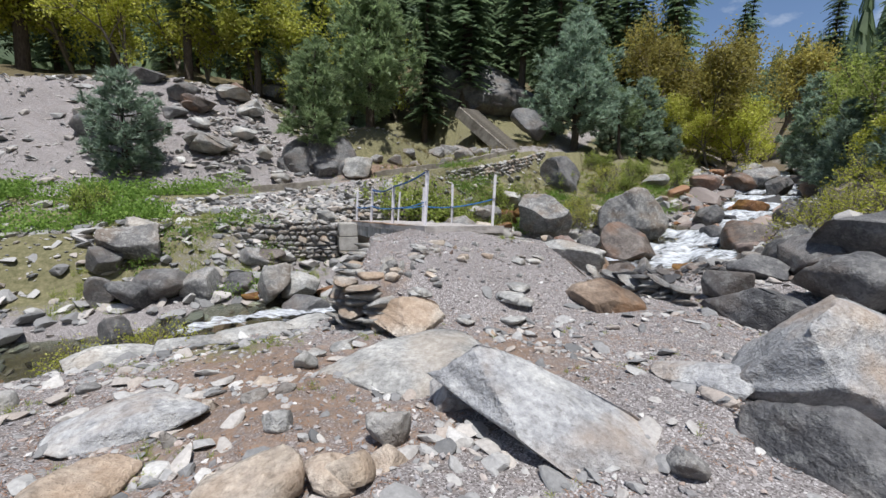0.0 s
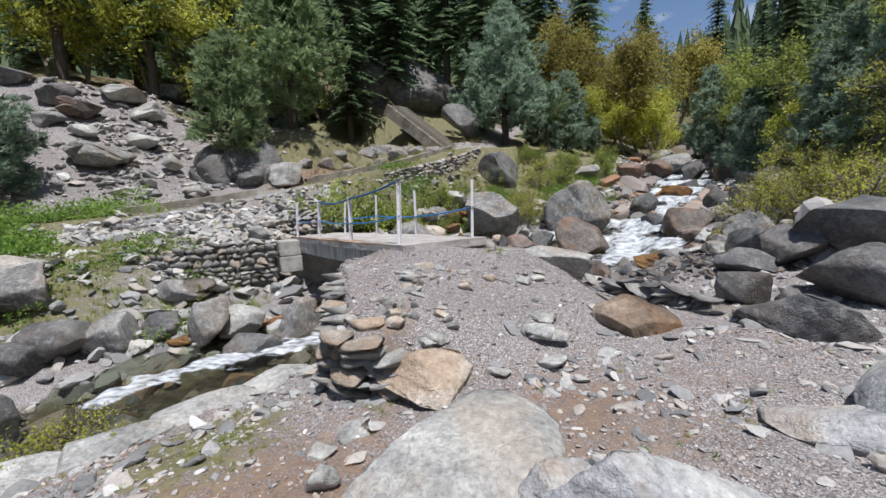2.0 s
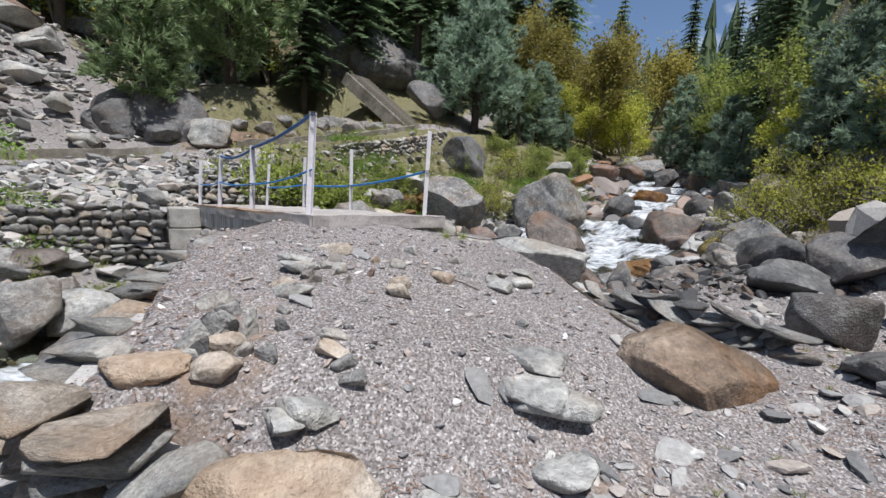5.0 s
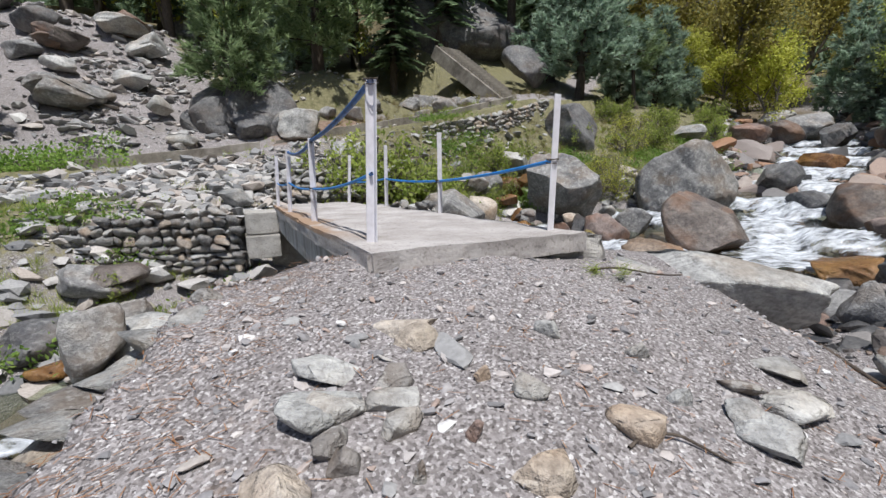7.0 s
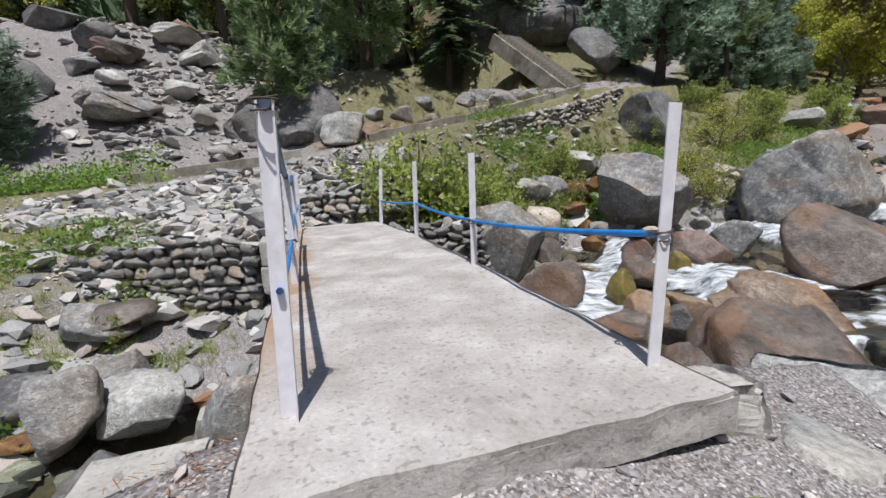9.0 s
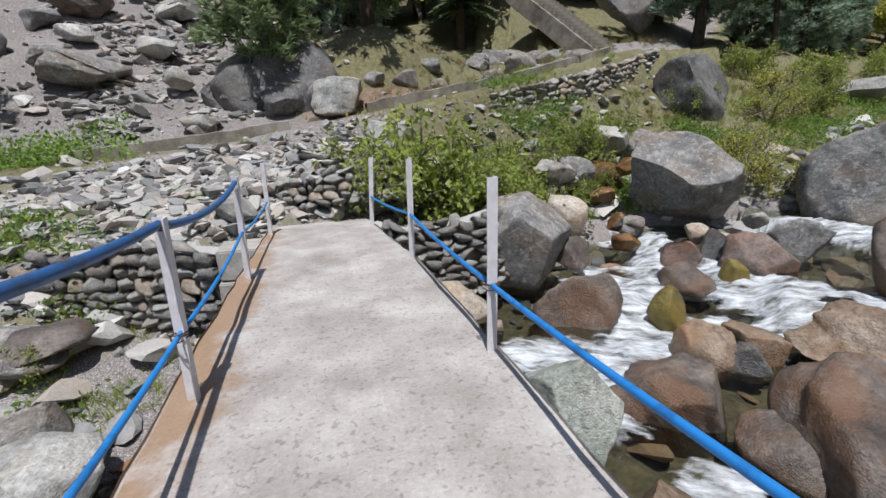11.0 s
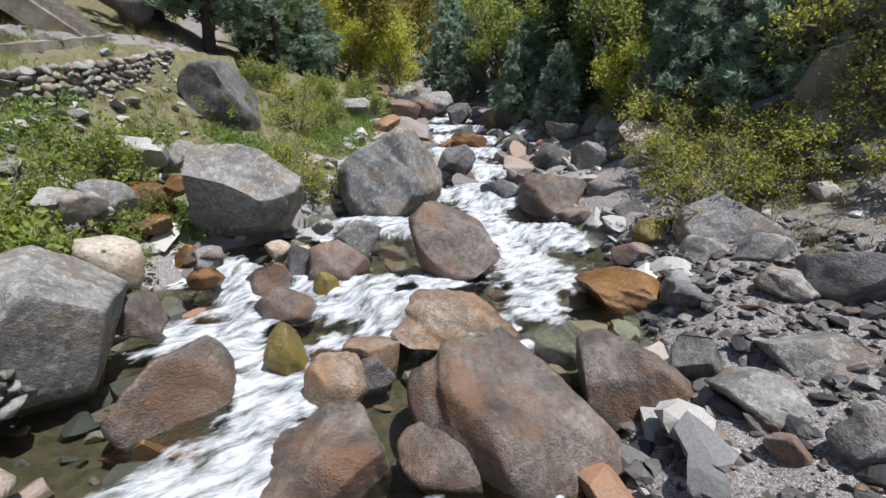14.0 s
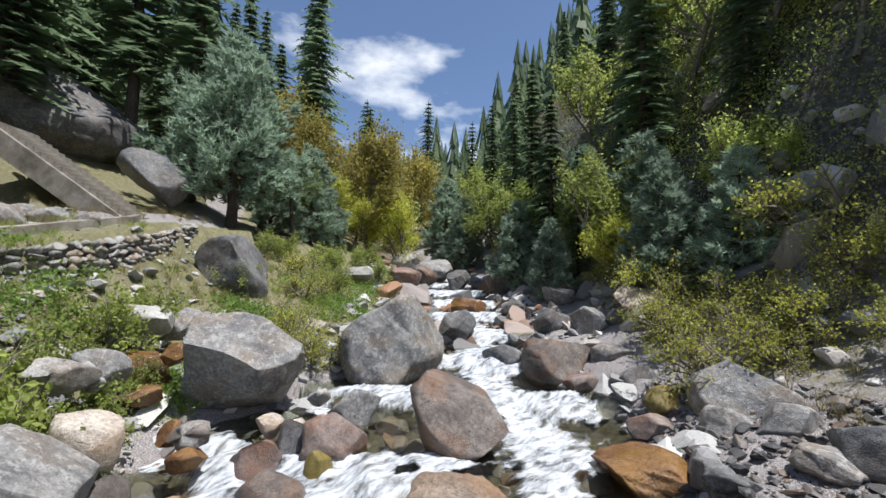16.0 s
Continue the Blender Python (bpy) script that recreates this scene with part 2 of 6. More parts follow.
# soil: adds a brown left-hand band, painted for the shade of pipe and edge
def concrete_material(name, a, b, c, soil=False):
    m, n, l, p = shade(name, 0.85, 0.25)
    v = n.new("ShaderNodeTexCoord").outputs["Object"]
    big, fine = noise_node(n, l, 1.6, 6, 0.65, v), noise_node(n, l, 48, 5, 0.7, v)
    base = ramp_node(n, l, big, [(0.32, a), (0.52, b), (0.68, c)])
    chips = ramp_node(n, l, noise_node(n, l, 24, 4, 0.6, v), [(0.37, (0.42, 0.40, 0.385)), (0.42, (1, 1, 1)), (0.62, (1, 1, 1)), (0.68, (1.2, 1.2, 1.19))])
    base = mix_node(n, l, 0.42, base, chips, "MULTIPLY")
    base = mix_node(n, l, 0.45, base, ramp_node(n, l, fine, [(0.3, (0.35, 0.35, 0.35)), (0.7, (0.65, 0.65, 0.65))]), "OVERLAY")
    if soil:
        sep = n.new("ShaderNodeSeparateXYZ")
        l.new(v, sep.inputs["Vector"])
        wob = n.new("ShaderNodeMath")
        wob.operation = "MULTIPLY_ADD"
        wob.inputs[1].default_value = 1.1
        l.new(big, wob.inputs[0])
        l.new(sep.outputs["X"], wob.inputs[2])
        rng = n.new("ShaderNodeMapRange")
        rng.inputs["From Min"].default_value, rng.inputs["From Max"].default_value = -0.10, -0.32
        l.new(wob.outputs["Value"], rng.inputs["Value"])
        near = n.new("ShaderNodeMapRange")
        near.inputs["From Min"].default_value, near.inputs["From Max"].default_value = 0.7, 1.6
        l.new(sep.outputs["Y"], near.inputs["Value"])
        flat = n.new("ShaderNodeMapRange")
        flat.inputs["From Min"].default_value, flat.inputs["From Max"].default_value = -0.04, -0.02
        l.new(sep.outputs["Z"], flat.inputs["Value"])
        both = n.new("ShaderNodeMath")
        both.operation = "MULTIPLY"
        l.new(near.outputs["Result"], both.inputs[0])
        l.new(flat.outputs["Result"], both.inputs[1])
        edge_shade = n.new("ShaderNodeMath")
        edge_shade.operation = "MULTIPLY"
        l.new(both.outputs["Value"], edge_shade.inputs[0])
        l.new(rng.outputs["Result"], edge_shade.inputs[1])
        # brown put into the deck colour where the left pipe's shade lies
        base = mix_node(n, l, edge_shade.outputs["Value"], base, mix_node(n, l, fine, (0.22, 0.14, 0.085), (0.38, 0.27, 0.19)))
    l.new(base, p.inputs["Base Color"])
    bump_node(n, l, p, fine, 0.5, 0.015)
    return m


DECK_TOP = concrete_material("worn_concrete", (0.27, 0.245, 0.225), (0.385, 0.355, 0.335), (0.49, 0.465, 0.445), True)
CONCRETE = concrete_material("old_concrete", (0.25, 0.235, 0.21), (0.38, 0.36, 0.33), (0.48, 0.46, 0.43))


def stained_side_material():
    m, n, l, p = shade("streaked_concrete", 0.85, 0.25)
    v = n.new("ShaderNodeTexCoord").outputs["Object"]
    st = n.new("ShaderNodeMapping")
    st.inputs["Scale"].default_value = (5, 5, 0.5)
    l.new(v, st.inputs["Vector"])
    t = noise_node(n, l, 2.4, 6, 0.65, st.outputs["Vector"])
    base = ramp_node(n, l, t, [(0.33, (0.13, 0.12, 0.11)), (0.5, (0.34, 0.325, 0.30)), (0.66, (0.50, 0.485, 0.46))])
    l.new(base, p.inputs["Base Color"])
    bump_node(n, l, p, noise_node(n, l, 20, 5, 0.7, v), 0.5, 0.015)
    return m


DECK_SIDE = stained_side_material()
PATH_EDGE = concrete_material("weathered_path_edge", (0.13, 0.115, 0.095), (0.25, 0.225, 0.19), (0.37, 0.345, 0.30))


def post_material():
    m, n, l, p = shade("chipped_white_paint", 0.55, 0.4)
    v = place_node(n, l)
    t = noise_node(n, l, 9, 6, 0.7, v)
    base = ramp_node(n, l, t, [(0.28, (0.30, 0.26, 0.24)), (0.36, (0.60, 0.58, 0.60)), (0.6, (0.72, 0.70, 0.73))])
    l.new(base, p.inputs["Base Color"])
    bump_node(n, l, p, t, 0.3, 0.004)
    return m


POST = post_material()


def rope_material(name, col, worn):
    m, n, l, p = shade(name, 0.5, 0.4)
    t = noise_node(n, l, 12, 4, 0.6, n.new("ShaderNodeTexCoord").outputs["Object"])
    l.new(ramp_node(n, l, t, [(0.35, worn), (0.5, col)]), p.inputs["Base Color"])
    return m


BLUE_ROPE = rope_material("blue_plastic", (0.02, 0.19, 0.52), (0.015, 0.12, 0.33))
DULL_ROPE = rope_material("faded_blue_plastic", (0.03, 0.10, 0.27), (0.04, 0.06, 0.11))


# ---- ground shape ----
STREAM = np.array([(-60, -40, -9.0, 2.0), (-16, -2.5, -3.4, 1.9), (-8.6, 2.7, -2.95, 2.2), (-4.2, 6.5, -2.5, 1.95), (-1.0, 10.4, -2.15, 2.35),
                   (2.7, 14.3, -1.82, 4.4), (6.3, 16.1, -1.42, 3.8), (9.6, 19.2, -0.72, 1.9), (15.2, 26.2, 0.6, 2.0), (19.5, 36, 2.2, 2.3), (27, 56, 6.2, 3.0), (120, 330, 60, 6.0)], float)
HILL = np.array([(9, -80), (8.2, -6), (7.2, 4), (7.0, 8), (11.3, 15), (17.6, 23.5), (24.5, 36), (40, 56), (270, 300)], float)
TRACK = np.array([(-30, 3, -0.6), (-16, 10.5, 0.1), (-10.9, 14.9, 0.30), (-8.6, 17.2, 0.65), (-5.9, 19.5, 1.3), (-2.0, 22.9, 2.2), (1.0, 26.6, 3.3), (4.0, 29.5, 3.5), (6, 36, 4.6), (10, 52, 8)], float)
DECK_A, DECK_B = np.array((0.799, 6.954)), np.array((-3.515, 13.402))   # middle of the deck's near and far end
DECK_U = (DECK_B - DECK_A) / np.linalg.norm(DECK_B - DECK_A)
DECK_N = np.array((DECK_U[1], -DECK_U[0]))


def along(px, py, line):
    """Nearest place on a polyline: signed distance (left positive) and the line's other columns there."""
    best = np.full(np.shape(px), 1e9)
    side = np.zeros(np.shape(px))
    extra = [np.zeros(np.shape(px)) for _ in range(line.shape[1] - 2)]
    for a, b in zip(line[:-1], line[1:]):
        e = b[:2] - a[:2]
        k = np.clip(((px - a[0]) * e[0] + (py - a[1]) * e[1]) / (e @ e), 0, 1)
        qx, qy = px - a[0] - k * e[0], py - a[1] - k * e[1]
        d = np.hypot(qx, qy)
        hit = d < best
        best = np.where(hit, d, best)
        side = np.where(hit, np.where(e[0] * qy - e[1] * qx > 0, d, -d), side)
        for i in range(len(extra)):
            extra[i] = np.where(hit, a[2 + i] + k * (b[2 + i] - a[2 + i]), extra[i])
    return side, extra


def smooth(a, b, v):
    k = np.clip((v - a) / (b - a), 0, 1)
    return k * k * (3 - 2 * k)


def wobble(px, py, size, seed=0.0):
    """Cheap smooth unevenness, about -1 to 1."""
    a, b = px / size + seed, py / size - seed * 0.7
    return (np.sin(a * 1.7 + 1.3 * np.sin(b * 1.1)) * np.cos(b * 1.9 + 1.1 * np.sin(a * 0.9 + seed)) + 0.5 * np.sin(a * 3.9 + b * 2.3 + seed) * np.cos(b * 4.3 - a * 1.2)) / 1.5


def water_level(px, py):
    d, (z, w) = along(px, py, STREAM)
    return z


def ramp_height(px, py):
    z = -0.085 - 0.155 * np.clip(6.6 - py, 0, 9) - 0.17 * np.clip(px - 0.7, 0, 9) ** 1.15
    w = smooth(-0.2, 0.8, px)
    a = py - 0.25 * np.clip(px, -1, 3)
    k = np.clip((a - 3.55 + 0.55 * w) / (0.3 + 0.8 * w), 0, 1)
    nose = k * k * (3 - 2 * k)
    right = 1 - smooth(2.6, 3.8, px + 0.10 * (py - 5))
    left = smooth(-0.55, -0.42, px + 0.26 * np.clip(py - 4.0, -1, 2) - 0.5 * smooth(6.1, 6.9, py) + 0.08 * wobble(px, py, 0.5, 2))
    far = 1 - smooth(0.6, 0.9, (px - DECK_A[0]) * DECK_U[0] + (py - DECK_A[1]) * DECK_U[1])
    return z, nose * right * left * far


def ground_height(px, py):
    px, py = np.asarray(px, float), np.asarray(py, float)
    d, (zw, hw) = along(px, py, STREAM)
    b = np.abs(d) - hw
    far_off = smooth(40, 200, np.hypot(px, py))
    lb = np.interp(b, [-4, -0.6, 0, 0.8, 2.2, 3.0, 4.0, 7.0, 8.8, 10.4, 12.5, 17, 19.5, 30, 60, 400], [-0.45, -0.4, 0.0, 0.25, 0.75, 1.45, 1.95, 2.5, 2.9, 4.3, 5.6, 8.9, 9.5, 12, 17, 60])
    up = smooth(11, 20, py + px * 0.5)
    lb2 = np.interp(b, [-4, -0.6, 0, 1, 3, 5.5, 7, 8.5, 10.5, 13, 18, 30, 60, 400], [-0.45, -0.4, 0.0, 0.6, 1.0, 1.9, 2.7, 3.5, 3.8, 5.0, 8, 12, 17, 60])
    left = lb * (1 - up) + lb2 * up
    rb = np.interp(b, [-4, -0.6, 0, 0.8, 3, 5, 9, 40], [-0.45, -0.4, 0.0, 0.5, 0.95, 1.1, 1.4, 2.0])
    low = np.interp(b, [-4, -0.6, 0, 0.5, 1.0, 3, 6, 9, 40], [-0.45, -0.4, 0.0, 0.45, 0.8, 1.1, 1.2, 1.4, 2.0])
    near = 1 - smooth(1, 6, px + 0.5 * py - 2)
    right = low * near + rb * (1 - near)
    q = -along(px, py, HILL)[0]
    hill = np.interp(q, [0, 0.7, 1.5, 3, 4.4, 6.5, 10, 25, 300], [0, 0.2, 0.45, 1.3, 4.0, 9.0, 16, 32, 190])
    z = zw + np.where(d > 0, left, right + hill)
    # the near side is a flat place by the water
    flat = -0.98 + 0.05 * (px - 2) + 0.25 * smooth(1.5, -3, py)
    k = (d < 0) * smooth(0.9, 3.2, b) * (1 - smooth(8, 13, py)) * (1 - smooth(-4, -14, py)) * smooth(-9, -3, px)
    z = np.where(d < 0, (zw + right) * (1 - k) + flat * k + hill, z)
    rough = smooth(-0.3, 1.0, b)
    z = z + rough * (0.05 * wobble(px, py, 0.45, 1) + 0.09 * wobble(px, py, 1.3, 3) + smooth(7, 14, b) * 0.35 * wobble(px, py, 2.6, 5)) + smooth(40, 120, b) * 6 * wobble(px, py, 40, 7)
    z = z + smooth(2.5, 5, q) * (d < 0) * (0.5 * wobble(px, py + z, 1.7, 9) + 0.3 * wobble(px + z, py, 0.7, 4))
    dt, (zt,) = along(px, py, TRACK)
    dt = dt + 0.75
    lift = np.where(dt > 0, np.clip(dt - 0.7, 0, 4) * 0.75, -np.clip(-dt - 0.7, 0, 5) * 0.42)
    lift = lift - 0.95 * smooth(0.45, 0.75, -dt) * smooth(19.6, 20.8, py)
    z = z + (d > 0) * smooth(0.9, 2.6, dt) * (2.6 * np.exp(-((px + 7.6) / 3.4) ** 2 - ((py - 23.8) / 3.2) ** 2) + 1.2 * np.exp(-((px + 2.6) / 2.2) ** 2 - ((py - 26.6) / 2.2) ** 2))
    kt = (1 - smooth(0.9, 3.0, np.abs(dt))) * smooth(-26, -15, px) * (1 - smooth(30, 44, py)) * (d > 0)
    z = z * (1 - kt) + (zt + lift + 0.03 * wobble(px, py, 0.5, 2)) * kt
    zr, m = ramp_height(px, py)
    zr = zr + 0.02 * wobble(px, py, 0.4, 6) + 0.012 * wobble(px, py, 0.15, 8)
    return z * (1 - m) + zr * m


# ---- mesh helpers ----
def mesh_of(name, verts, faces, material, smooth_faces=True, attrs=None):
    me = bpy.data.meshes.new(name)
    verts, faces = np.asarray(verts, np.float32), np.asarray(faces, np.int32)
    k = faces.shape[1]
    me.vertices.add(len(verts))
    me.vertices.foreach_set("co", verts.ravel())
    me.loops.add(faces.size)
    me.loops.foreach_set("vertex_index", faces.ravel())
    me.polygons.add(len(faces))
    me.polygons.foreach_set("loop_start", np.arange(0, faces.size, k, dtype=np.int32))
    me.polygons.foreach_set("use_smooth", np.full(len(faces), smooth_faces))
    for key, values in (attrs or {}).items():
        me.attributes.new(key, "FLOAT", "POINT").data.foreach_set("value", np.asarray(values, np.float32))
    me.materials.append(material)
    me.update(calc_edges=True)
    return me


def piece(name, me, parent=None, label="", m=None):
    ob = new(name, me)
    if parent is not None:
        ob.parent = parent
    if m is not None:
        ob.matrix_basis = m
    if label:
        ob["label"] = label
    return ob


def part(name, bm, material, parent=None, label="", m=None):
    me = bpy.data.meshes.new(name)
    bm.to_mesh(me)
    bm.free()
    me.materials.append(material)
    return piece(name, me, parent, label, m)


def rng_of(seed):
    return np.random.default_rng(seed)


SPHERES = {}


def sphere(level):
    if level not in SPHERES:
        bm = bmesh.new()
        bmesh.ops.create_icosphere(bm, subdivisions=level, radius=1.0)
        SPHERES[level] = (np.array([v.co[:] for v in bm.verts]), np.array([[v.index for v in f.verts] for f in bm.faces]))
        bm.free()
    return SPHERES[level]


def rock_points(level, rng, cuts=9, lumps=0.16, limits=(0.48, 0.86)):
    """Points of a weathered rock about 2 across: a ball with planes cut off and lumps."""
    p = sphere(level)[0].copy()
    for _ in range(cuts):
        nrm = rng.normal(size=3)
        nrm /= np.linalg.norm(nrm)
        lim = rng.uniform(*limits)
        over = np.maximum(p @ nrm - lim, 0)
        p -= np.outer(over * 0.96, nrm)
    k = np.zeros(len(p))
    for scale_k, amp in ((1.1, lumps), (2.6, lumps * 0.45), (6.0, lumps * 0.28), (13.0, lumps * 0.16), (27.0, lumps * 0.08)):
        ph = rng.uniform(0, 9, (3, 3))
        k += amp * np.sin(scale_k * p @ ph[0] / 4 + ph[1][0]) * np.cos(scale_k * p @ ph[2] / 4 + ph[1][1])
    p *= (1 + k)[:, None]
    p -= (p.max(0) + p.min(0)) / 2
    p /= np.abs(p).max(0)
    return p


BOULDER_LABEL = {
    "grey": "rounded grey granite boulder with pale lichen in the stream bed", "pale": "pale grey weathered rock resting on stony ground",
    "white": "large whitish weathered boulder with ochre stains", "tan": "tan weathered stone with rusty stains",
    "brown": "smooth brown water-worn boulder in the stream", "pink": "pinkish brown water-worn rock in the stream",
    "orange": "orange-brown stained boulder with rounded edges", "rust": "wet rust-coloured rock beside white water",
    "dark": "dark grey shaded boulder on the stream bank", "green": "greenish grey angular block beside the bridge", "moss": "wet moss-covered rock in the stream",
}
boulder_seed = [100]


def boulder(x, y, z, wide, deep, high, turn, tone, level=0, cuts=0, label="", name="boulder", lean=0.0, roll=None):
    boulder_seed[0] += 1
    rng = rng_of(boulder_seed[0])
    size = max(wide, high)
    level = level or (5 if size > 1.5 else 4 if size > 0.5 else 3)
    p = rock_points(level, rng, cuts=cuts or int(rng.integers(9, 16)), lumps=rng.uniform(0.05, 0.11), limits=(0.36, 0.7) if cuts >= 13 else (0.5, 0.84) if size > 0.5 and tone in ("brown", "orange", "pink", "grey", "rust") else (0.42, 0.8))
    p = p * np.array((wide, deep, high)) / 2
    me = mesh_of(name, p, sphere(level)[1], ROCK[tone])
    ob = new(name, me)
    ob.matrix_basis = pose(x, y, z, lean, rng.uniform(-6, 6) if roll is None else roll, turn)
    return tagged(ob, label or BOULDER_LABEL[tone], "rock" if size < 0.8 else "boulder", "rocks of the stream and banks")


def tube(points, radii, sides=6):
    """Vertices and quads of a tube along points."""
    points, radii = np.asarray(points, float), np.asarray(radii, float)
    t = np.gradient(points, axis=0)
    t /= np.linalg.norm(t, axis=1)[:, None] + 1e-9
    ref = np.where(np.abs(t[:, 2:3]) > 0.9, np.array([[1.0, 0, 0]]), np.array([[0, 0, 1.0]]))
    a = np.cross(t, ref)
    a /= np.linalg.norm(a, axis=1)[:, None]
    b = np.cross(t, a)
    ang = np.arange(sides) * 2 * np.pi / sides
    v = points[:, None] + radii[:, None, None] * (a[:, None] * np.cos(ang)[None, :, None] + b[:, None] * np.sin(ang)[None, :, None])
    i = np.arange(len(points) - 1)[:, None] * sides
    j = np.arange(sides)[None]
    k = (np.arange(sides) + 1)[None] % sides
    f = np.stack([i + j, i + k, i + sides + k, i + sides + j], -1).reshape(-1, 4)
    return v.reshape(-1, 3), f


def join(pieces):
    vs, fs, at = [], [], 0
    for v, f in pieces:
        vs.append(v)
        fs.append(f + at)
        at += len(v)
    return np.concatenate(vs), np.concatenate(fs)


def unit(v):
    return v / (np.linalg.norm(v, axis=-1, keepdims=True) + 1e-9)


def needles(centres, ways, rng, count, length, width, spread):
    """Tufts of thin needles: triangles that fan out from each centre along its way."""
    c, w = np.repeat(centres, count, 0), np.repeat(ways, count, 0)
    d = unit(w + rng.normal(size=c.shape) * spread)
    s = unit(np.cross(d, rng.normal(size=c.shape))) * width
    ln = (length * rng.uniform(0.6, 1.15, len(c)))[:, None]
    c = c + rng.normal(size=c.shape) * length * 0.12
    v = np.stack([c - s, c + s, c + d * ln], 1).reshape(-1, 3)
    return v, np.arange(len(v)).reshape(-1, 3)


def leaves(centres, rng, size, lift=0.3):
    """Small pointed leaves, each a folded pair of triangles."""
    d = unit(rng.normal(size=centres.shape) + np.array([0, 0, lift]))
    s = unit(np.cross(d, rng.normal(size=centres.shape)))
    ln = (size * rng.uniform(0.6, 1.3, len(centres)))[:, None]
    nrm = np.cross(d, s) * ln * 0.08
    v = np.stack([centres - d * ln * 0.5, centres + s * ln * 0.28 + nrm, centres + d * ln * 0.5, centres - s * ln * 0.28 + nrm], 1).reshape(-1, 3)
    return v, np.arange(len(v)).reshape(-1, 4)


def ground_at(x, y):
    return float(ground_height(x, y))


# ---- trees and bushes ----
def trunk_line(h, rng, bend=0.03, lean=(0, 0)):
    k = np.linspace(0, 1, 9)
    pts = np.stack([lean[0] * k * h, lean[1] * k * h, k * h - 0.15], 1)
    pts[:, :2] += np.cumsum(rng.normal(size=(9, 2)) * bend * h / 9, 0)
    return k, pts


def tree_base(name, label, group="trees of the slope"):
    return tagged(new(name), label, "tree", group)


def pine(h, wide, base, seed, material, label, tufts=9, length=0.30, bend=0.02, lean=(0, 0), name="pine_tree"):
    """A soft pine with limbs in whorls and tufts of long needles."""
    rng = rng_of(seed)
    top = tree_base(name, label)
    k, line = trunk_line(h, rng, bend, lean)
    r0 = 0.035 * h ** 0.9
    wood = [tube(line, r0 * (1 - 0.93 * k) + 0.01, 8)]
    cen, way = [], []
    z = base
    while z < h * 0.985:
        q = (z - base) / (h - base)
        reach = wide / 2 * (min(1, 0.55 + 2.2 * q) * (1 - q) ** 0.75 + 0.06) * rng.uniform(0.8, 1.15)
        mid = np.array([np.interp(z, line[:, 2], line[:, i]) for i in range(3)])
        for a in rng.uniform(0, 6.28) + np.arange(5) * 1.257 + rng.normal(size=5) * 0.3:
            rr = reach * rng.uniform(0.6, 1.18)
            out = np.array([np.cos(a), np.sin(a), 0])
            s = np.linspace(0, 1, 5)
            limb = mid + out * (s * rr)[:, None] + np.array([0, 0, 1]) * ((0.10 * s + (0.55 * q - 0.12) * s * s) * rr)[:, None]
            wood.append(tube(limb, 0.018 * rr * (1 - 0.85 * s) + 0.006, 4))
            m = max(2, int(tufts * rr / 1.2))
            u = rng.uniform(0.25, 1.0, m) ** 0.7
            side = np.array([-np.sin(a), np.cos(a), 0])
            off = rng.normal(size=m) * 0.30 * rr * (1.15 - u)
            p = np.stack([np.interp(u, s, limb[:, i]) for i in range(3)], 1) + side * off[:, None] + np.array([0, 0, 1]) * (rng.normal(size=m) * 0.10 * rr + 0.03)[:, None]
            cen.append(p)
            way.append(unit(out + side * np.sign(off)[:, None] * 0.6 + np.array([0, 0, 0.45])))
        z += (0.16 + 0.03 * h) * rng.uniform(0.7, 1.2)
    cen.append(line[-1:] + np.array([[0, 0, 0.1]]))
    way.append(np.array([[0, 0, 1.0]]))
    piece("trunk", mesh_of("trunk", *join(wood), BARK), top, "rough dark bark")
    v, f = needles(np.concatenate(cen), np.concatenate(way), rng, 16, length, 0.02 + 0.002 * h, 0.6)
    piece("crown", mesh_of("crown", v, f, material, False), top, "tufts of long needles")
    return top


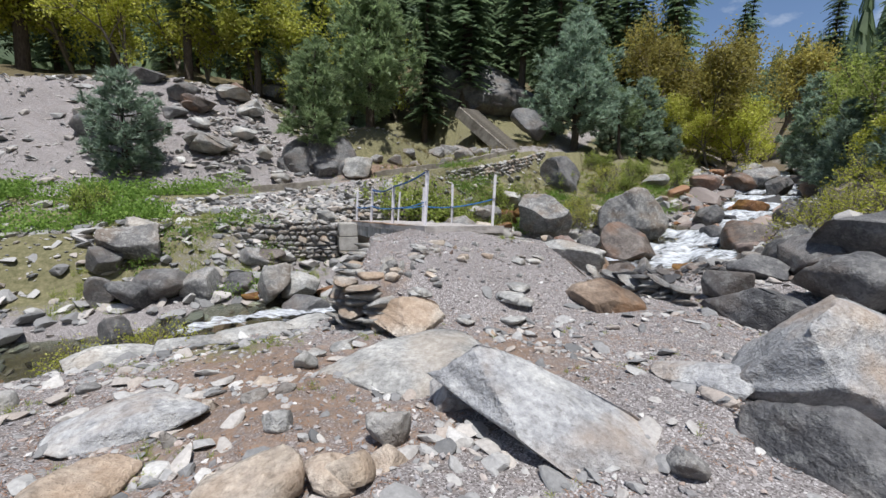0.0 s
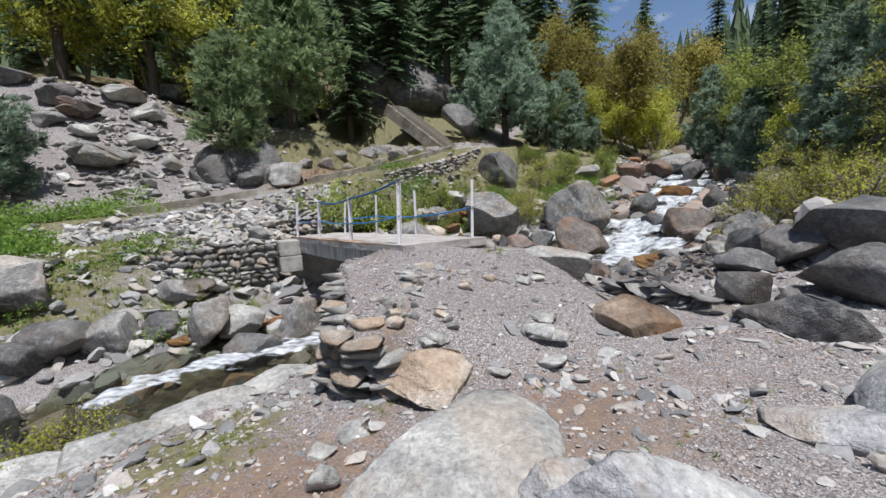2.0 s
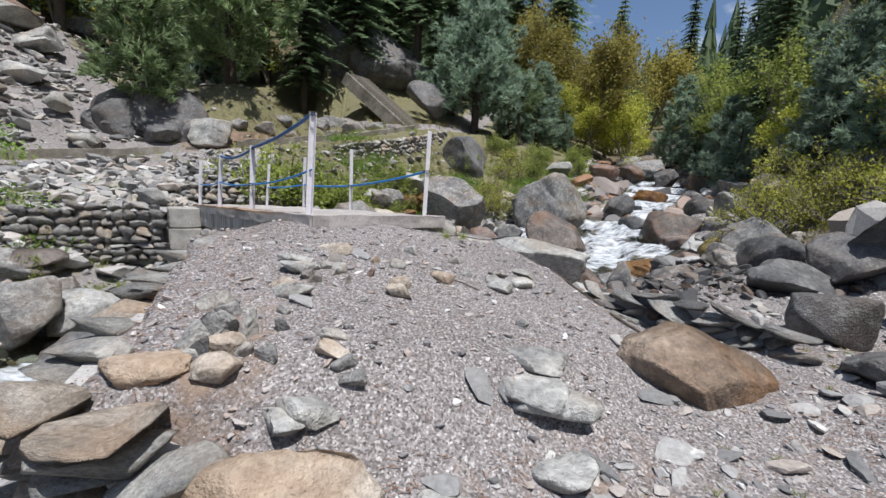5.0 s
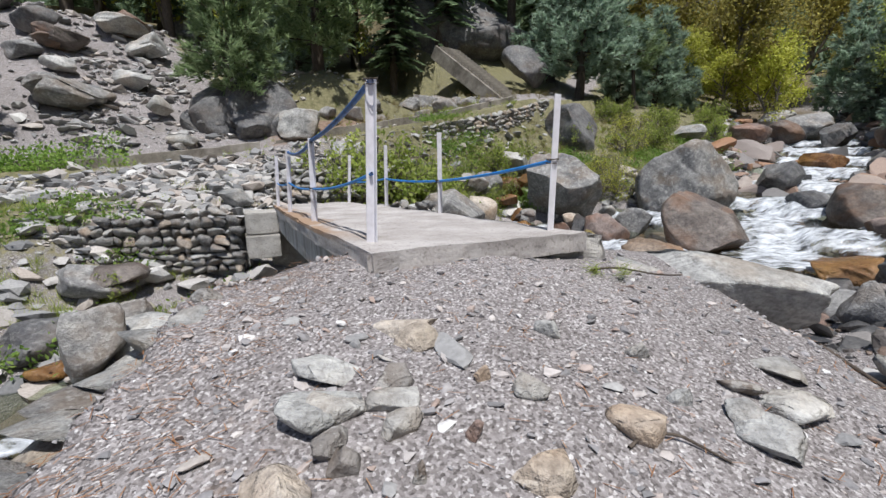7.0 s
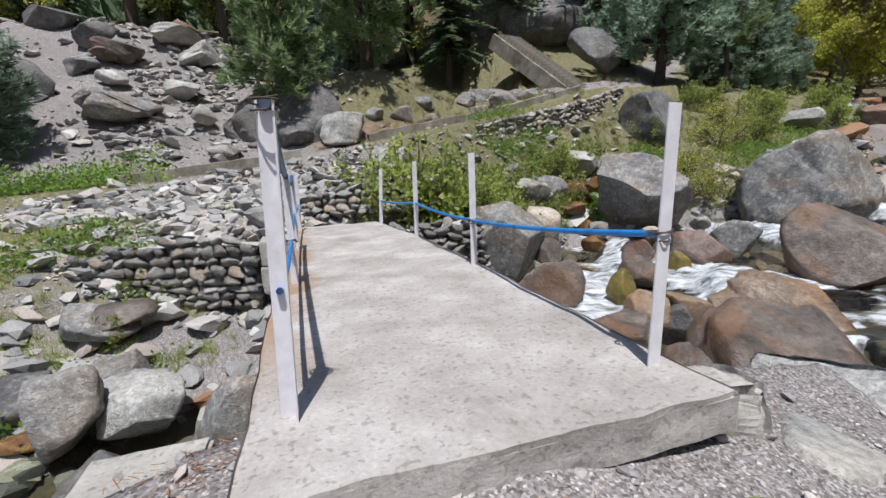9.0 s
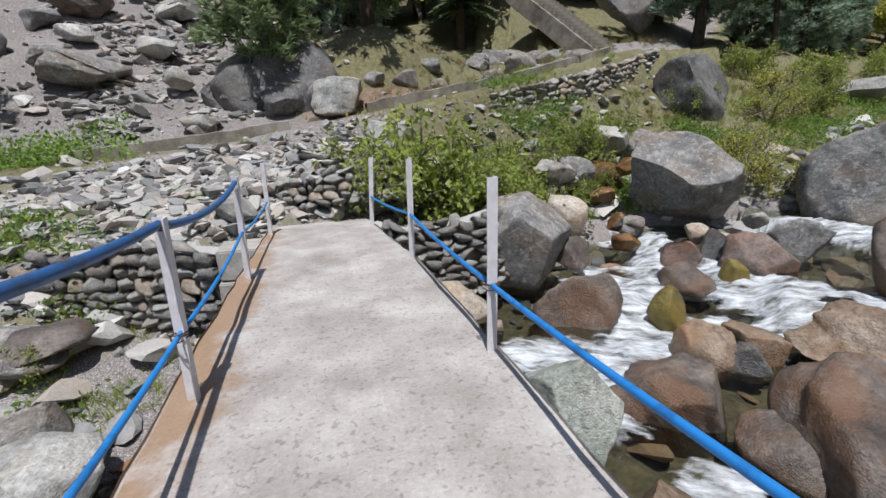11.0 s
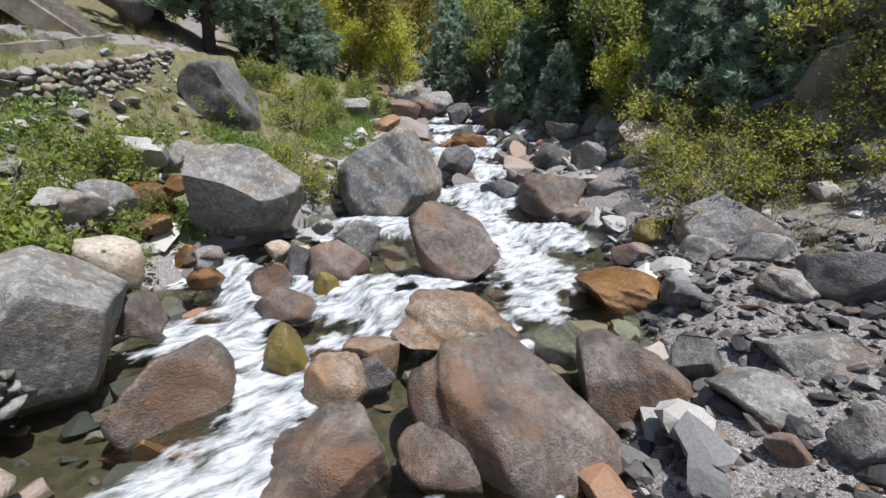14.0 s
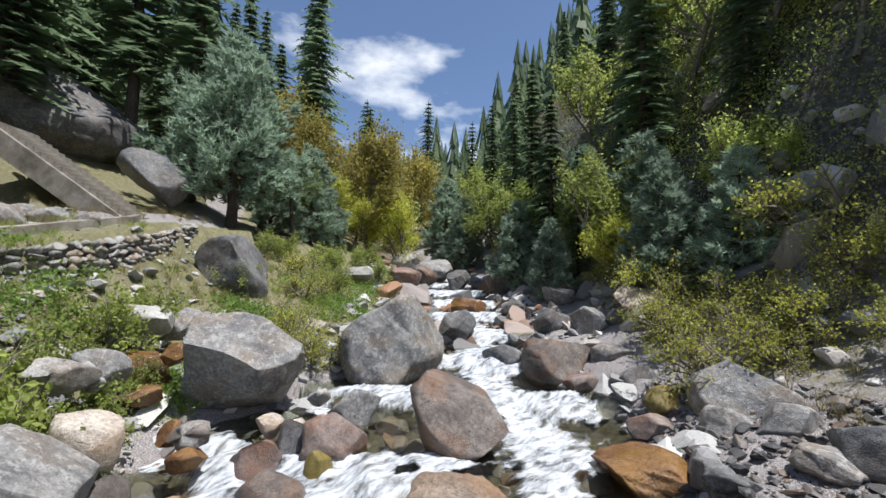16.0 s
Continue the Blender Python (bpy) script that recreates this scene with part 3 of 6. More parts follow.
def spruce(h, wide, base, seed, material, label, name="spruce_tree"):
    """A tall dark conifer with drooping flat sprays."""
    rng = rng_of(seed)
    top = tree_base(name, label, "dark conifers")
    k, line = trunk_line(h, rng, 0.008)
    wood = [tube(line, 0.014 * h * (1 - 0.95 * k) + 0.015, 7)]
    tri = []
    z = base
    while z < h * 0.99:
        q = (z - base) / (h - base)
        reach = wide / 2 * ((1 - q) ** 0.8 * min(1, 0.7 + q * 2) + 0.05) * rng.uniform(0.7, 1.2)
        for a in rng.uniform(0, 6.28) + np.arange(6) * 1.047 + rng.normal(size=6) * 0.3:
            rr = reach * rng.uniform(0.6, 1.2)
            out, side = np.array([np.cos(a), np.sin(a), 0]), np.array([-np.sin(a), np.cos(a), 0])
            m = 9
            u = np.linspace(0.12, 1, m) + rng.normal(size=m) * 0.03
            p = np.array([line[0, 0], line[0, 1], z]) + out * (u * rr)[:, None] + np.array([0, 0, 1]) * ((0.12 * u - 0.42 * u * u) * rr)[:, None]
            for sg in (-1, 1):
                ln = (0.30 * rr * (1.25 - u) + 0.12) * rng.uniform(0.6, 1.3, m)
                tip = p + out * (ln * 0.7)[:, None] + side * (sg * ln * 0.85)[:, None] - np.array([0, 0, 1]) * (ln * rng.uniform(0.1, 0.6, m))[:, None]
                wdt = (ln * 0.20 + 0.03)[:, None]
                tri.append(np.stack([p - out * wdt, p + out * wdt, tip], 1).reshape(-1, 3))
        z += (0.14 + 0.016 * h) * rng.uniform(0.7, 1.25)
    v = np.concatenate(tri)
    piece("trunk", mesh_of("trunk", *join(wood), BARK), top, "straight dark trunk")
    piece("crown", mesh_of("crown", v, np.arange(len(v)).reshape(-1, 3), material, False), top, "drooping dark sprays")
    return top


def branching(h, wide, seed, stems=1, levels=3, spread=0.6):
    """Wood and twig ends of a broad-leaved tree or bush."""
    rng = rng_of(seed)
    wood, ends = [], []

    def grow(p, d, ln, r, lev):
        s = np.linspace(0, 1, 4)
        bow = rng.normal(size=3) * 0.12
        pts = p + d * (s * ln)[:, None] + bow * (s * s * ln)[:, None]
        wood.append(tube(pts, r * (1 - 0.45 * s), 5 if lev == 0 else 3))
        if lev >= levels:
            ends.append(pts[1:])
            return
        for _ in range(4 if lev else 5):
            u = rng.uniform(0.45, 1.0)
            q = np.array([np.interp(u, s, pts[:, i]) for i in range(3)])
            nd = unit(d + rng.normal(size=3) * spread + np.array([0, 0, 0.12]))
            grow(q, nd, ln * rng.uniform(0.5, 0.75), r * 0.5, lev + 1)
        ends.append(pts[2:])

    for _ in range(stems):
        a = rng.uniform(0, 6.28)
        d = unit(np.array([np.cos(a), np.sin(a), 0]) * (spread if stems > 1 else 0.08) + np.array([0, 0, 1.0]))
        grow(np.array([0, 0, -0.1]) + rng.normal(size=3) * np.array([0.08, 0.08, 0]) * (stems > 1), d, h * 0.5, 0.02 * h + 0.004, 0)
    v, f = join(wood)
    e = np.concatenate(ends)
    sc = np.array([wide / (np.ptp(e[:, 0]) + 0.01), wide / (np.ptp(e[:, 1]) + 0.01), h / (e[:, 2].max() + 0.01)])
    return v * sc, f, e * sc


def broadleaf(h, wide, seed, material, label, count=5000, size=0.16, name="broadleaf_tree"):
    rng = rng_of(seed + 5)
    top = tree_base(name, label, "broad-leaved trees")
    v, f, e = branching(h, wide, seed, 2, 3, 0.55)
    piece("trunk", mesh_of("trunk", v, f, TWIG), top, "thin forked grey stems")
    c = e[rng.integers(0, len(e), count)] + rng.normal(size=(count, 3)) * 0.035 * h
    c = c[c[:, 2] > 0.12 * h]
    piece("crown", mesh_of("crown", *leaves(c, rng, size), material, False), top, "sparse spring leaves")
    return top


def bush(h, wide, seed, material, label, count=1800, size=0.07, name="bush"):
    rng = rng_of(seed + 5)
    top = tagged(new(name), label, "bush", "bushes of the banks")
    v, f, e = branching(h, wide, seed, 10, 2, 0.8)
    piece("woody_base", mesh_of("woody_base", v, f, TWIG), top, "thin grey stems")
    c = e[rng.integers(0, len(e), count)] + rng.normal(size=(count, 3)) * 0.05 * h
    c[:, 2] = np.abs(c[:, 2])
    piece("foliage", mesh_of("foliage", *leaves(c, rng, size), material, False), top, "small fresh leaves")
    return top


def stand(ob, x, y, turn=0.0, scale=1.0, sink=0.05):
    ob.matrix_basis = Matrix.LocRotScale((x, y, ground_at(x, y) - sink), Euler((0, 0, radians(turn))), (scale,) * 3)
    return ob


def again(ob, x, y, turn=0.0, scale=1.0, sink=0.05):
    c = copy_thing(ob, pose(0, 0, 0))
    return stand(c, x, y, turn, scale, sink)


# ---- ground ----
def ground_material():
    m, n, l, p = shade("stony_ground", 0.92, 0.2)
    c = n.new("ShaderNodeTexCoord").outputs["Object"]

    def attr(key):
        a = n.new("ShaderNodeAttribute")
        a.attribute_name = key
        return a.outputs["Fac"]
    big, mid, fine = noise_node(n, l, 0.8, 5, 0.6, c), noise_node(n, l, 7, 6, 0.7, c), noise_node(n, l, 60, 4, 0.7, c)
    cell = n.new("ShaderNodeTexVoronoi")
    cell.inputs["Scale"].default_value = 85
    l.new(c, cell.inputs["Vector"])
    grit = mix_node(n, l, 0.5, cell.outputs["Color"], fine, "MIX")
    bw = n.new("ShaderNodeRGBToBW")
    l.new(grit, bw.inputs["Color"])
    gravel = ramp_node(n, l, bw.outputs["Val"], [(0.25, (0.075, 0.066, 0.064)), (0.45, (0.21, 0.193, 0.19)), (0.62, (0.335, 0.315, 0.315)), (0.78, (0.66, 0.645, 0.64))])
    gravel = mix_node(n, l, 0.5, gravel, ramp_node(n, l, big, [(0.3, (0.38, 0.36, 0.34)), (0.7, (0.62, 0.60, 0.58))]), "OVERLAY")
    soil = ramp_node(n, l, mid, [(0.3, (0.13, 0.09, 0.065)), (0.55, (0.24, 0.17, 0.125)), (0.75, (0.34, 0.26, 0.205))])
    turf = ramp_node(n, l, mid, [(0.3, (0.10, 0.095, 0.045)), (0.5, (0.17, 0.16, 0.085)), (0.7, (0.27, 0.235, 0.14))])
    bed = ramp_node(n, l, mid, [(0.3, (0.055, 0.05, 0.04)), (0.55, (0.15, 0.12, 0.08)), (0.75, (0.23, 0.18, 0.11))])
    wood = ramp_node(n, l, mid, [(0.3, (0.06, 0.048, 0.03)), (0.55, (0.14, 0.115, 0.065)), (0.75, (0.20, 0.185, 0.085))])
    cliff = ramp_node(n, l, mid, [(0.3, (0.035, 0.032, 0.026)), (0.5, (0.095, 0.09, 0.075)), (0.7, (0.24, 0.235, 0.215))])

    def cover(key, under, over, soft=0.22):
        k = n.new("ShaderNodeMath")
        k.operation = "MULTIPLY_ADD"
        k.inputs[1].default_value = 1.1
        l.new(mid, k.inputs[0])
        sub = n.new("ShaderNodeMath")
        sub.operation = "SUBTRACT"
        l.new(attr(key), sub.inputs[0])
        sub.inputs[1].default_value = 1.02
        l.new(sub.outputs["Value"], k.inputs[2])
        r = n.new("ShaderNodeMapRange")
        r.inputs["From Min"].default_value, r.inputs["From Max"].default_value = 0.0, soft
        l.new(k.outputs["Value"], r.inputs["Value"])
        return mix_node(n, l, r.outputs["Result"], under, over)
    base = cover("red_soil", gravel, soil, 0.35)
    base = cover("turf", base, turf)
    base = cover("forest", base, wood, 0.4)
    base = cover("cliff", base, cliff)
    base = cover("bed", base, bed, 0.4)
    l.new(base, p.inputs["Base Color"])
    h = mix_node(n, l, 0.5, bw.outputs["Val"], mid)
    bump_node(n, l, p, h, 1.0, 0.04)
    return m


def spaced(lo, hi, step, far, grow=1.13):
    """Coordinates that are even between lo and hi and widen outwards."""
    inner = list(np.arange(lo, hi, step))
    a, s = lo, step
    before = []
    while a > -far:
        s *= grow
        a -= s
        before.append(a)
    b, s = hi, step
    after = []
    while b < far:
        after.append(b)
        s *= grow
        b += s
    return np.array(before[::-1] + inner + after)


def build_ground():
    xs, ys = spaced(-11, 12, 0.085, 700), spaced(-3.5, 20, 0.085, 700)
    gx, gy = np.meshgrid(xs, ys, indexing="ij")
    z = ground_height(gx, gy)
    d, (zw, hw) = along(gx, gy, STREAM)
    b = np.abs(d) - hw
    q = -along(gx, gy, HILL)[0]
    zr, ramp = ramp_height(gx, gy)
    left = d > 0
    track = np.abs(along(gx, gy, TRACK)[0] - 0.6)
    u = wobble(gx, gy, 1.1, 11)
    red = np.exp(-(((gx + 6.3) / 2.6) ** 2 + ((gy - 19.6) / 1.7) ** 2)) * 0.95 + 0.66 * np.exp(-((gx - 0.2) / 2.6) ** 2 - ((gy - 0.9) / 2.0) ** 2) + 0.42 * left * smooth(8, 12, b) + 0.6 * np.exp(-((gx + 4.4) / 1.6) ** 2 - ((gy - 15.0) / 1.8) ** 2)
    red = red + 0.95 * np.exp(-((gx + 5.6) / 3.0) ** 2 - ((gy - 21.8) / 2.0) ** 2) + 0.55 * np.exp(-((gx + 2.6) / 2.6) ** 2 - ((gy - 25.6) / 2.4) ** 2)
    red = red + 0.42 * np.exp(-((gx - 3.8) / 2.2) ** 2 - ((gy - 3.6) / 1.7) ** 2) + 0.45 * np.exp(-((gx - 1.9) / 0.9) ** 2 - ((gy - 3.0) / 1.2) ** 2) + 0.5 * np.exp(-((gx + 0.55) / 0.5) ** 2 - ((gy - 6.3) / 1.3) ** 2) + 0.5 * np.exp(-((gx - 0.12) / 0.35) ** 2 - ((gy - 4.4) / 1.3) ** 2)
    red = red + 0.45 * np.exp(-((gx + 1.0) / 1.5) ** 2 - ((gy - 2.6) / 1.5) ** 2)
    turf = left * (smooth(0.8, 2.0, b) * (1 - smooth(4.5, 7, b)) * 0.55 + 0.5 * smooth(-7, -11, gx) * (1 - smooth(9, 12, b))) + 0.35 * left * smooth(6.2, 7.4, b) * (1 - smooth(8, 9, b))
    turf = turf + (~left) * (1 - ramp) * (0.8 * np.exp(-((gx + 1.6) / 1.1) ** 2 - ((gy - 3.2) / 1.6) ** 2) + 0.5 * smooth(0.2, 1.2, q) * (1 - smooth(2, 4, q))) + 0.3 * u * (1 - ramp) * (~left) * 0.5
    turf = turf + left * 0.35 * np.exp(-((gx + 1.5) / 3.0) ** 2 - ((gy - 25.0) / 2.2) ** 2)
    turf = np.where(left & (gy + gx * 0.5 > 16), np.maximum(turf, smooth(0.5, 1.5, b) * (0.75 - 0.1 * u)), turf) * smooth(0.4, 1.0, track + (~left) * 9)
    forest = left * smooth(16.5, 19.5, b) + (~left) * smooth(5, 9, q) + (1 - left) * smooth(-8, -20, gy)
    forest = np.clip(forest + smooth(35, 60, gy), 0, 1)
    attrs = {"red_soil": red.ravel(), "turf": np.clip(turf, 0, 1).ravel(), "forest": forest.ravel(), "cliff": ((~left) * smooth(3.0, 4.2, q) * (1 - smooth(6.5, 9, q))).ravel(), "bed": (1 - smooth(-0.5, 0.3, b)).ravel()}
    ny = len(ys)
    i, j = np.meshgrid(np.arange(len(xs) - 1), np.arange(ny - 1), indexing="ij")
    i, j = i.ravel(), j.ravel()
    f = np.stack([i * ny + j, (i + 1) * ny + j, (i + 1) * ny + j + 1, i * ny + j + 1], 1)
    me = mesh_of("ground", np.stack([gx, gy, z], -1).reshape(-1, 3), f, ground_material(), True, attrs)
    tagged(new("ground", me), "stony mountain ground with gravel, turf and bare soil", "ground", "", "structure")


build_ground()

# ---- water ----
def flow_level(px, py):
    """Height of the water: pools and steps down the stream."""
    d, (zw, hw) = along(px, py, STREAM)
    step = 0.42
    k = zw / step + 0.16 * wobble(px, py, 1.6, 4) + 0.10 * wobble(px, py, 0.6, 2)
    whole = np.floor(k)
    part_k = k - whole
    return (whole + smooth(0.58, 0.95, part_k)) * step + 0.12, smooth(0.50, 0.74, part_k) * (1 - smooth(0.95, 1.0, part_k)), part_k, d, hw


def water_material():
    m, n, l, p = shade("clear_water", 0.06, 0.5)
    c = n.new("ShaderNodeTexCoord").outputs["Object"]
    a = n.new("ShaderNodeAttribute")
    a.attribute_name = "foam"
    stretch = n.new("ShaderNodeMapping")
    stretch.inputs["Rotation"].default_value = (0, 0, radians(-35))
    stretch.inputs["Scale"].default_value = (0.55, 1.6, 1.0)
    l.new(c, stretch.inputs["Vector"])
    t = noise_node(n, l, 4.2, 7, 0.66, stretch.outputs["Vector"])
    k = n.new("ShaderNodeMath")
    k.operation = "ADD"
    l.new(a.outputs["Fac"], k.inputs[0])
    l.new(t, k.inputs[1])
    r = n.new("ShaderNodeMapRange")
    r.inputs["From Min"].default_value, r.inputs["From Max"].default_value = 0.80, 1.16
    l.new(k.outputs["Value"], r.inputs["Value"])
    p.inputs["Base Color"].default_value = (0.10, 0.10, 0.075, 1)
    p.inputs["IOR"].default_value = 1.33
    p.inputs["Transmission Weight"].default_value = 0.0
    clear, glass, white, out = n.new("ShaderNodeMixShader"), n.new("ShaderNodeBsdfTransparent"), n.new("ShaderNodeBsdfPrincipled"), n["Material Output"]
    glass.inputs["Color"].default_value = (0.72, 0.76, 0.68, 1)
    gloss, fres = n.new("ShaderNodeBsdfGlossy"), n.new("ShaderNodeFresnel")
    gloss.inputs["Roughness"].default_value = 0.08
    fres.inputs["IOR"].default_value = 1.33
    l.new(fres.outputs["Fac"], clear.inputs["Fac"])
    l.new(glass.outputs["BSDF"], clear.inputs[1])
    l.new(gloss.outputs["BSDF"], clear.inputs[2])
    white.inputs["Base Color"].default_value = (0.68, 0.71, 0.75, 1)
    white.inputs["Roughness"].default_value = 0.6
    mixed = n.new("ShaderNodeMixShader")
    l.new(r.outputs["Result"], mixed.inputs["Fac"])
    l.new(clear.outputs["Shader"], mixed.inputs[1])
    l.new(white.outputs["BSDF"], mixed.inputs[2])
    l.new(mixed.outputs["Shader"], out.inputs["Surface"])
    b = n.new("ShaderNodeBump")
    b.inputs["Strength"].default_value, b.inputs["Distance"].default_value = 0.7, 0.06
    l.new(t, b.inputs["Height"])
    for node in (gloss, fres, white):
        l.new(b.outputs["Normal"], node.inputs["Normal"])
    return m


# lines along which the water runs white
CHUTES = [((10.2, 19.6), (8.6, 17.6), 0.9), ((8.6, 17.6), (7.4, 15.9), 0.9), ((7.4, 15.9), (6.6, 13.6), 1.25), ((6.6, 13.6), (5.2, 12.9), 0.9),
          ((3.9, 15.4), (4.6, 14.7), 0.5), ((4.9, 14.4), (2.6, 14.4), 0.45), ((1.5, 15.6), (1.2, 14.4), 0.8), ((0.6, 15.9), (1.5, 13.6), 0.8), ((1.5, 13.6), (0.9, 12.2), 0.8),
          ((0.9, 12.2), (-0.6, 10.6), 0.75), ((-0.6, 10.6), (-3.2, 8.2), 0.7), ((-3.2, 8.2), (-5.2, 6.4), 0.55), ((1.2, 20.4), (1.0, 18.4), 0.45), ((4.2, 18.9), (4.3, 17.8), 0.4),
          ((15.3, 26.4), (12.5, 22.6), 0.9), ((12.5, 22.6), (10.2, 19.6), 0.9), ((1.8, 10.9), (1.4, 9.9), 0.5), ((4.6, 12.6), (3.0, 10.6), 0.25), ((0.2, 12.6), (-1.2, 11.2), 0.9), ((1.2, 13.0), (-0.4, 11.4), 0.9)]


def build_water():
    xs, ys = np.arange(-14, 24, 0.075), np.arange(-2, 40, 0.075)
    gx, gy = np.meshgrid(xs, ys, indexing="ij")
    z, fall, pk, d, hw = flow_level(gx, gy)
    foam = np.zeros(gx.shape)
    for a, b, w in CHUTES:
        dd = np.abs(along(gx, gy, np.array([a, b], float))[0])
        foam = np.maximum(foam, 1 - smooth(0.35 * w, 1.15 * w, dd + 0.30 * wobble(gx, gy, 0.5, 3) + 0.15 * wobble(gx, gy, 0.17, 7)))
    foam = np.maximum(foam * 0.5, 0.36 * fall * smooth(0, 0.7, hw - np.abs(d)) * smooth(11, 14, gy))
    foam = np.maximum(foam, 0.50 * fall * smooth(0, 0.4, foam))
    z = z + 0.03 * wobble(gx, gy, 0.35, 3) + foam * (0.05 * wobble(gx, gy, 0.16, 5) + 0.06 * wobble(gx, gy, 0.3, 1) + 0.05)
    inside = np.abs(d) < hw + 0.9
    idx = -np.ones(gx.shape, int)
    idx[inside] = np.arange(inside.sum())
    f = np.stack([idx[:-1, :-1], idx[1:, :-1], idx[1:, 1:], idx[:-1, 1:]], -1).reshape(-1, 4)
    f = f[(f >= 0).all(1)]
    me = mesh_of("water", np.stack([gx, gy, z], -1)[inside], f, water_material(), True, {"foam": foam[inside]})
    tagged(new("water", me), "clear mountain stream running white between boulders", "water", "", "structure")


build_water()


# ---- bridge ----
def deck_z(s):
    """Height of the deck s metres along it."""
    return 0.03 - 0.0592 * s


DECK_LONG = float(np.linalg.norm(DECK_B - DECK_A))
DECK_TURN = math.degrees(math.atan2(DECK_U[1], DECK_U[0])) - 90


def on_deck(across, s):
    v = DECK_A + DECK_U * s + DECK_N * across
    return float(v[0]), float(v[1]), deck_z(s)


def box_bm(x0, x1, y0, y1, z0, z1, bevel=0.01, rough=0.0, cuts=0, seed=1):
    bm = bmesh.new()
    bmesh.ops.create_cube(bm, size=1.0)
    for v in bm.verts:
        v.co = ((x0 + x1) / 2 + v.co.x * (x1 - x0), (y0 + y1) / 2 + v.co.y * (y1 - y0), (z0 + z1) / 2 + v.co.z * (z1 - z0))
    if cuts:
        bmesh.ops.subdivide_edges(bm, edges=bm.edges[:], cuts=cuts, use_grid_fill=True)
    if bevel:
        bmesh.ops.bevel(bm, geom=[e for e in bm.edges if len(e.link_faces) == 2 and e.calc_face_angle() > 0.8], offset=bevel, segments=2, affect="EDGES")
    if rough:
        noise.seed_set(seed)
        for v in bm.verts:
            v.co += rough * Vector(noise.noise_vector(v.co * 3.1 + Vector((seed * 7.3, 0, 0)))) + 0.4 * rough * Vector(noise.noise_vector(v.co * 11 + Vector((0, seed * 3.1, 0))))
    return bm


bridge = tagged(new("footbridge"), "narrow concrete footbridge with white painted posts across the stream", "bridge")
bridge.matrix_basis = pose(DECK_A[0], DECK_A[1], 0.03, math.degrees(math.atan(-0.0592)), 0, DECK_TURN)


def bulged(bm):
    """Widen a deck piece towards its middle, as the cast slab does."""
    for v in bm.verts:
        k = math.sin(math.pi * min(max(v.co.y / DECK_LONG, 0), 1))
        v.co.x += (0.02 if v.co.x > 0 else -0.06) * k * min(1, abs(v.co.x) / 0.5)
        if v.co.x > 0:
            v.co.x -= 0.24 * max(0.0, (v.co.y - 4.8) / (DECK_LONG - 4.8)) * min(1, v.co.x / 0.5)
    return bm


# the deck's brown left strip is pipe shade put into the colour
part("deck", bulged(box_bm(-0.94, 0.84, 0.05, DECK_LONG, -0.15, 0.0, 0.025, 0.022, 30, 3)), DECK_TOP, bridge, "worn pale concrete deck with the pipe's shade painted brown along its left edge")
part("beam", bulged(box_bm(-0.92, -0.6, 0.12, DECK_LONG - 0.05, -0.46, -0.125, 0.015, 0.01, 12, 5)), DECK_SIDE, bridge, "streaked concrete edge beam")
part("beam", bulged(box_bm(0.55, 0.83, 0.33, DECK_LONG - 0.05, -0.46, -0.125, 0.015, 0.01, 12, 6)), DECK_SIDE, bridge, "streaked concrete edge beam")
part("slab", box_bm(-0.55, 0.55, 0.5, DECK_LONG - 0.4, -0.30, -0.125, 0.0), CONCRETE, bridge)
part("sill", box_bm(-0.88, 1.06, 0.12, 0.44, -0.34, -0.05, 0.05, 0.06, 12, 7), CONCRETE, bridge, "rough broken concrete edge")


def post_bm(high, wide=0.062, thick=0.007):
    """An angle-iron post."""
    bm = bmesh.new()
    ring = [(0, 0), (wide, 0), (wide, thick), (thick, thick), (thick, wide), (0, wide)]
    low = [bm.verts.new((x, y, -0.12)) for x, y in ring]
    up = [bm.verts.new((x, y, high)) for x, y in ring]
    for i in range(6):
        bm.faces.new((low[i], low[(i + 1) % 6], up[(i + 1) % 6], up[i]))
    bm.faces.new(up)
    bm.faces.new(low[::-1])
    bmesh.ops.recalc_face_normals(bm, faces=bm.faces[:])
    return bm


POSTS = {}
# across, along, height, lean across and along over that height
for side, rows in (("left", ((-0.79, 0.50, 1.13, 0.04, 0.02), (-0.84, 2.74, 0.96, 0.02, 0.02), (-0.885, 4.92, 1.00, 0.035, -0.04), (-0.885, 7.13, 1.03, 0.03, -0.05))),
                   ("right", ((0.72, 0.40, 1.10, 0.06, 0.06), (0.79, 2.74, 1.05, -0.005, 0.02), (0.78, 5.02, 1.08, 0.0, -0.04), (0.58, 7.06, 1.04, 0.05, -0.03)))):
    for i, (x, s, high, da, ds) in enumerate(rows):
        rx, ry = -math.degrees(math.atan(ds / high - 0.0592)), math.degrees(math.atan(da / high))
        POSTS[side, i] = (pose(x, s, 0.0, rx, ry, 0), high)
        part("post", post_bm(high), POST, bridge, "white painted angle-iron post", POSTS[side, i][0] @ pose(0, 0, 0, 0, 0, 180 if side == "left" else 90) @ Matrix.Translation((-0.03, -0.03, 0)))


def post_point(side, i, share):
    m, high = POSTS[side, i]
    return bridge.matrix_basis @ m @ Vector((0.0, 0.0, high * share))


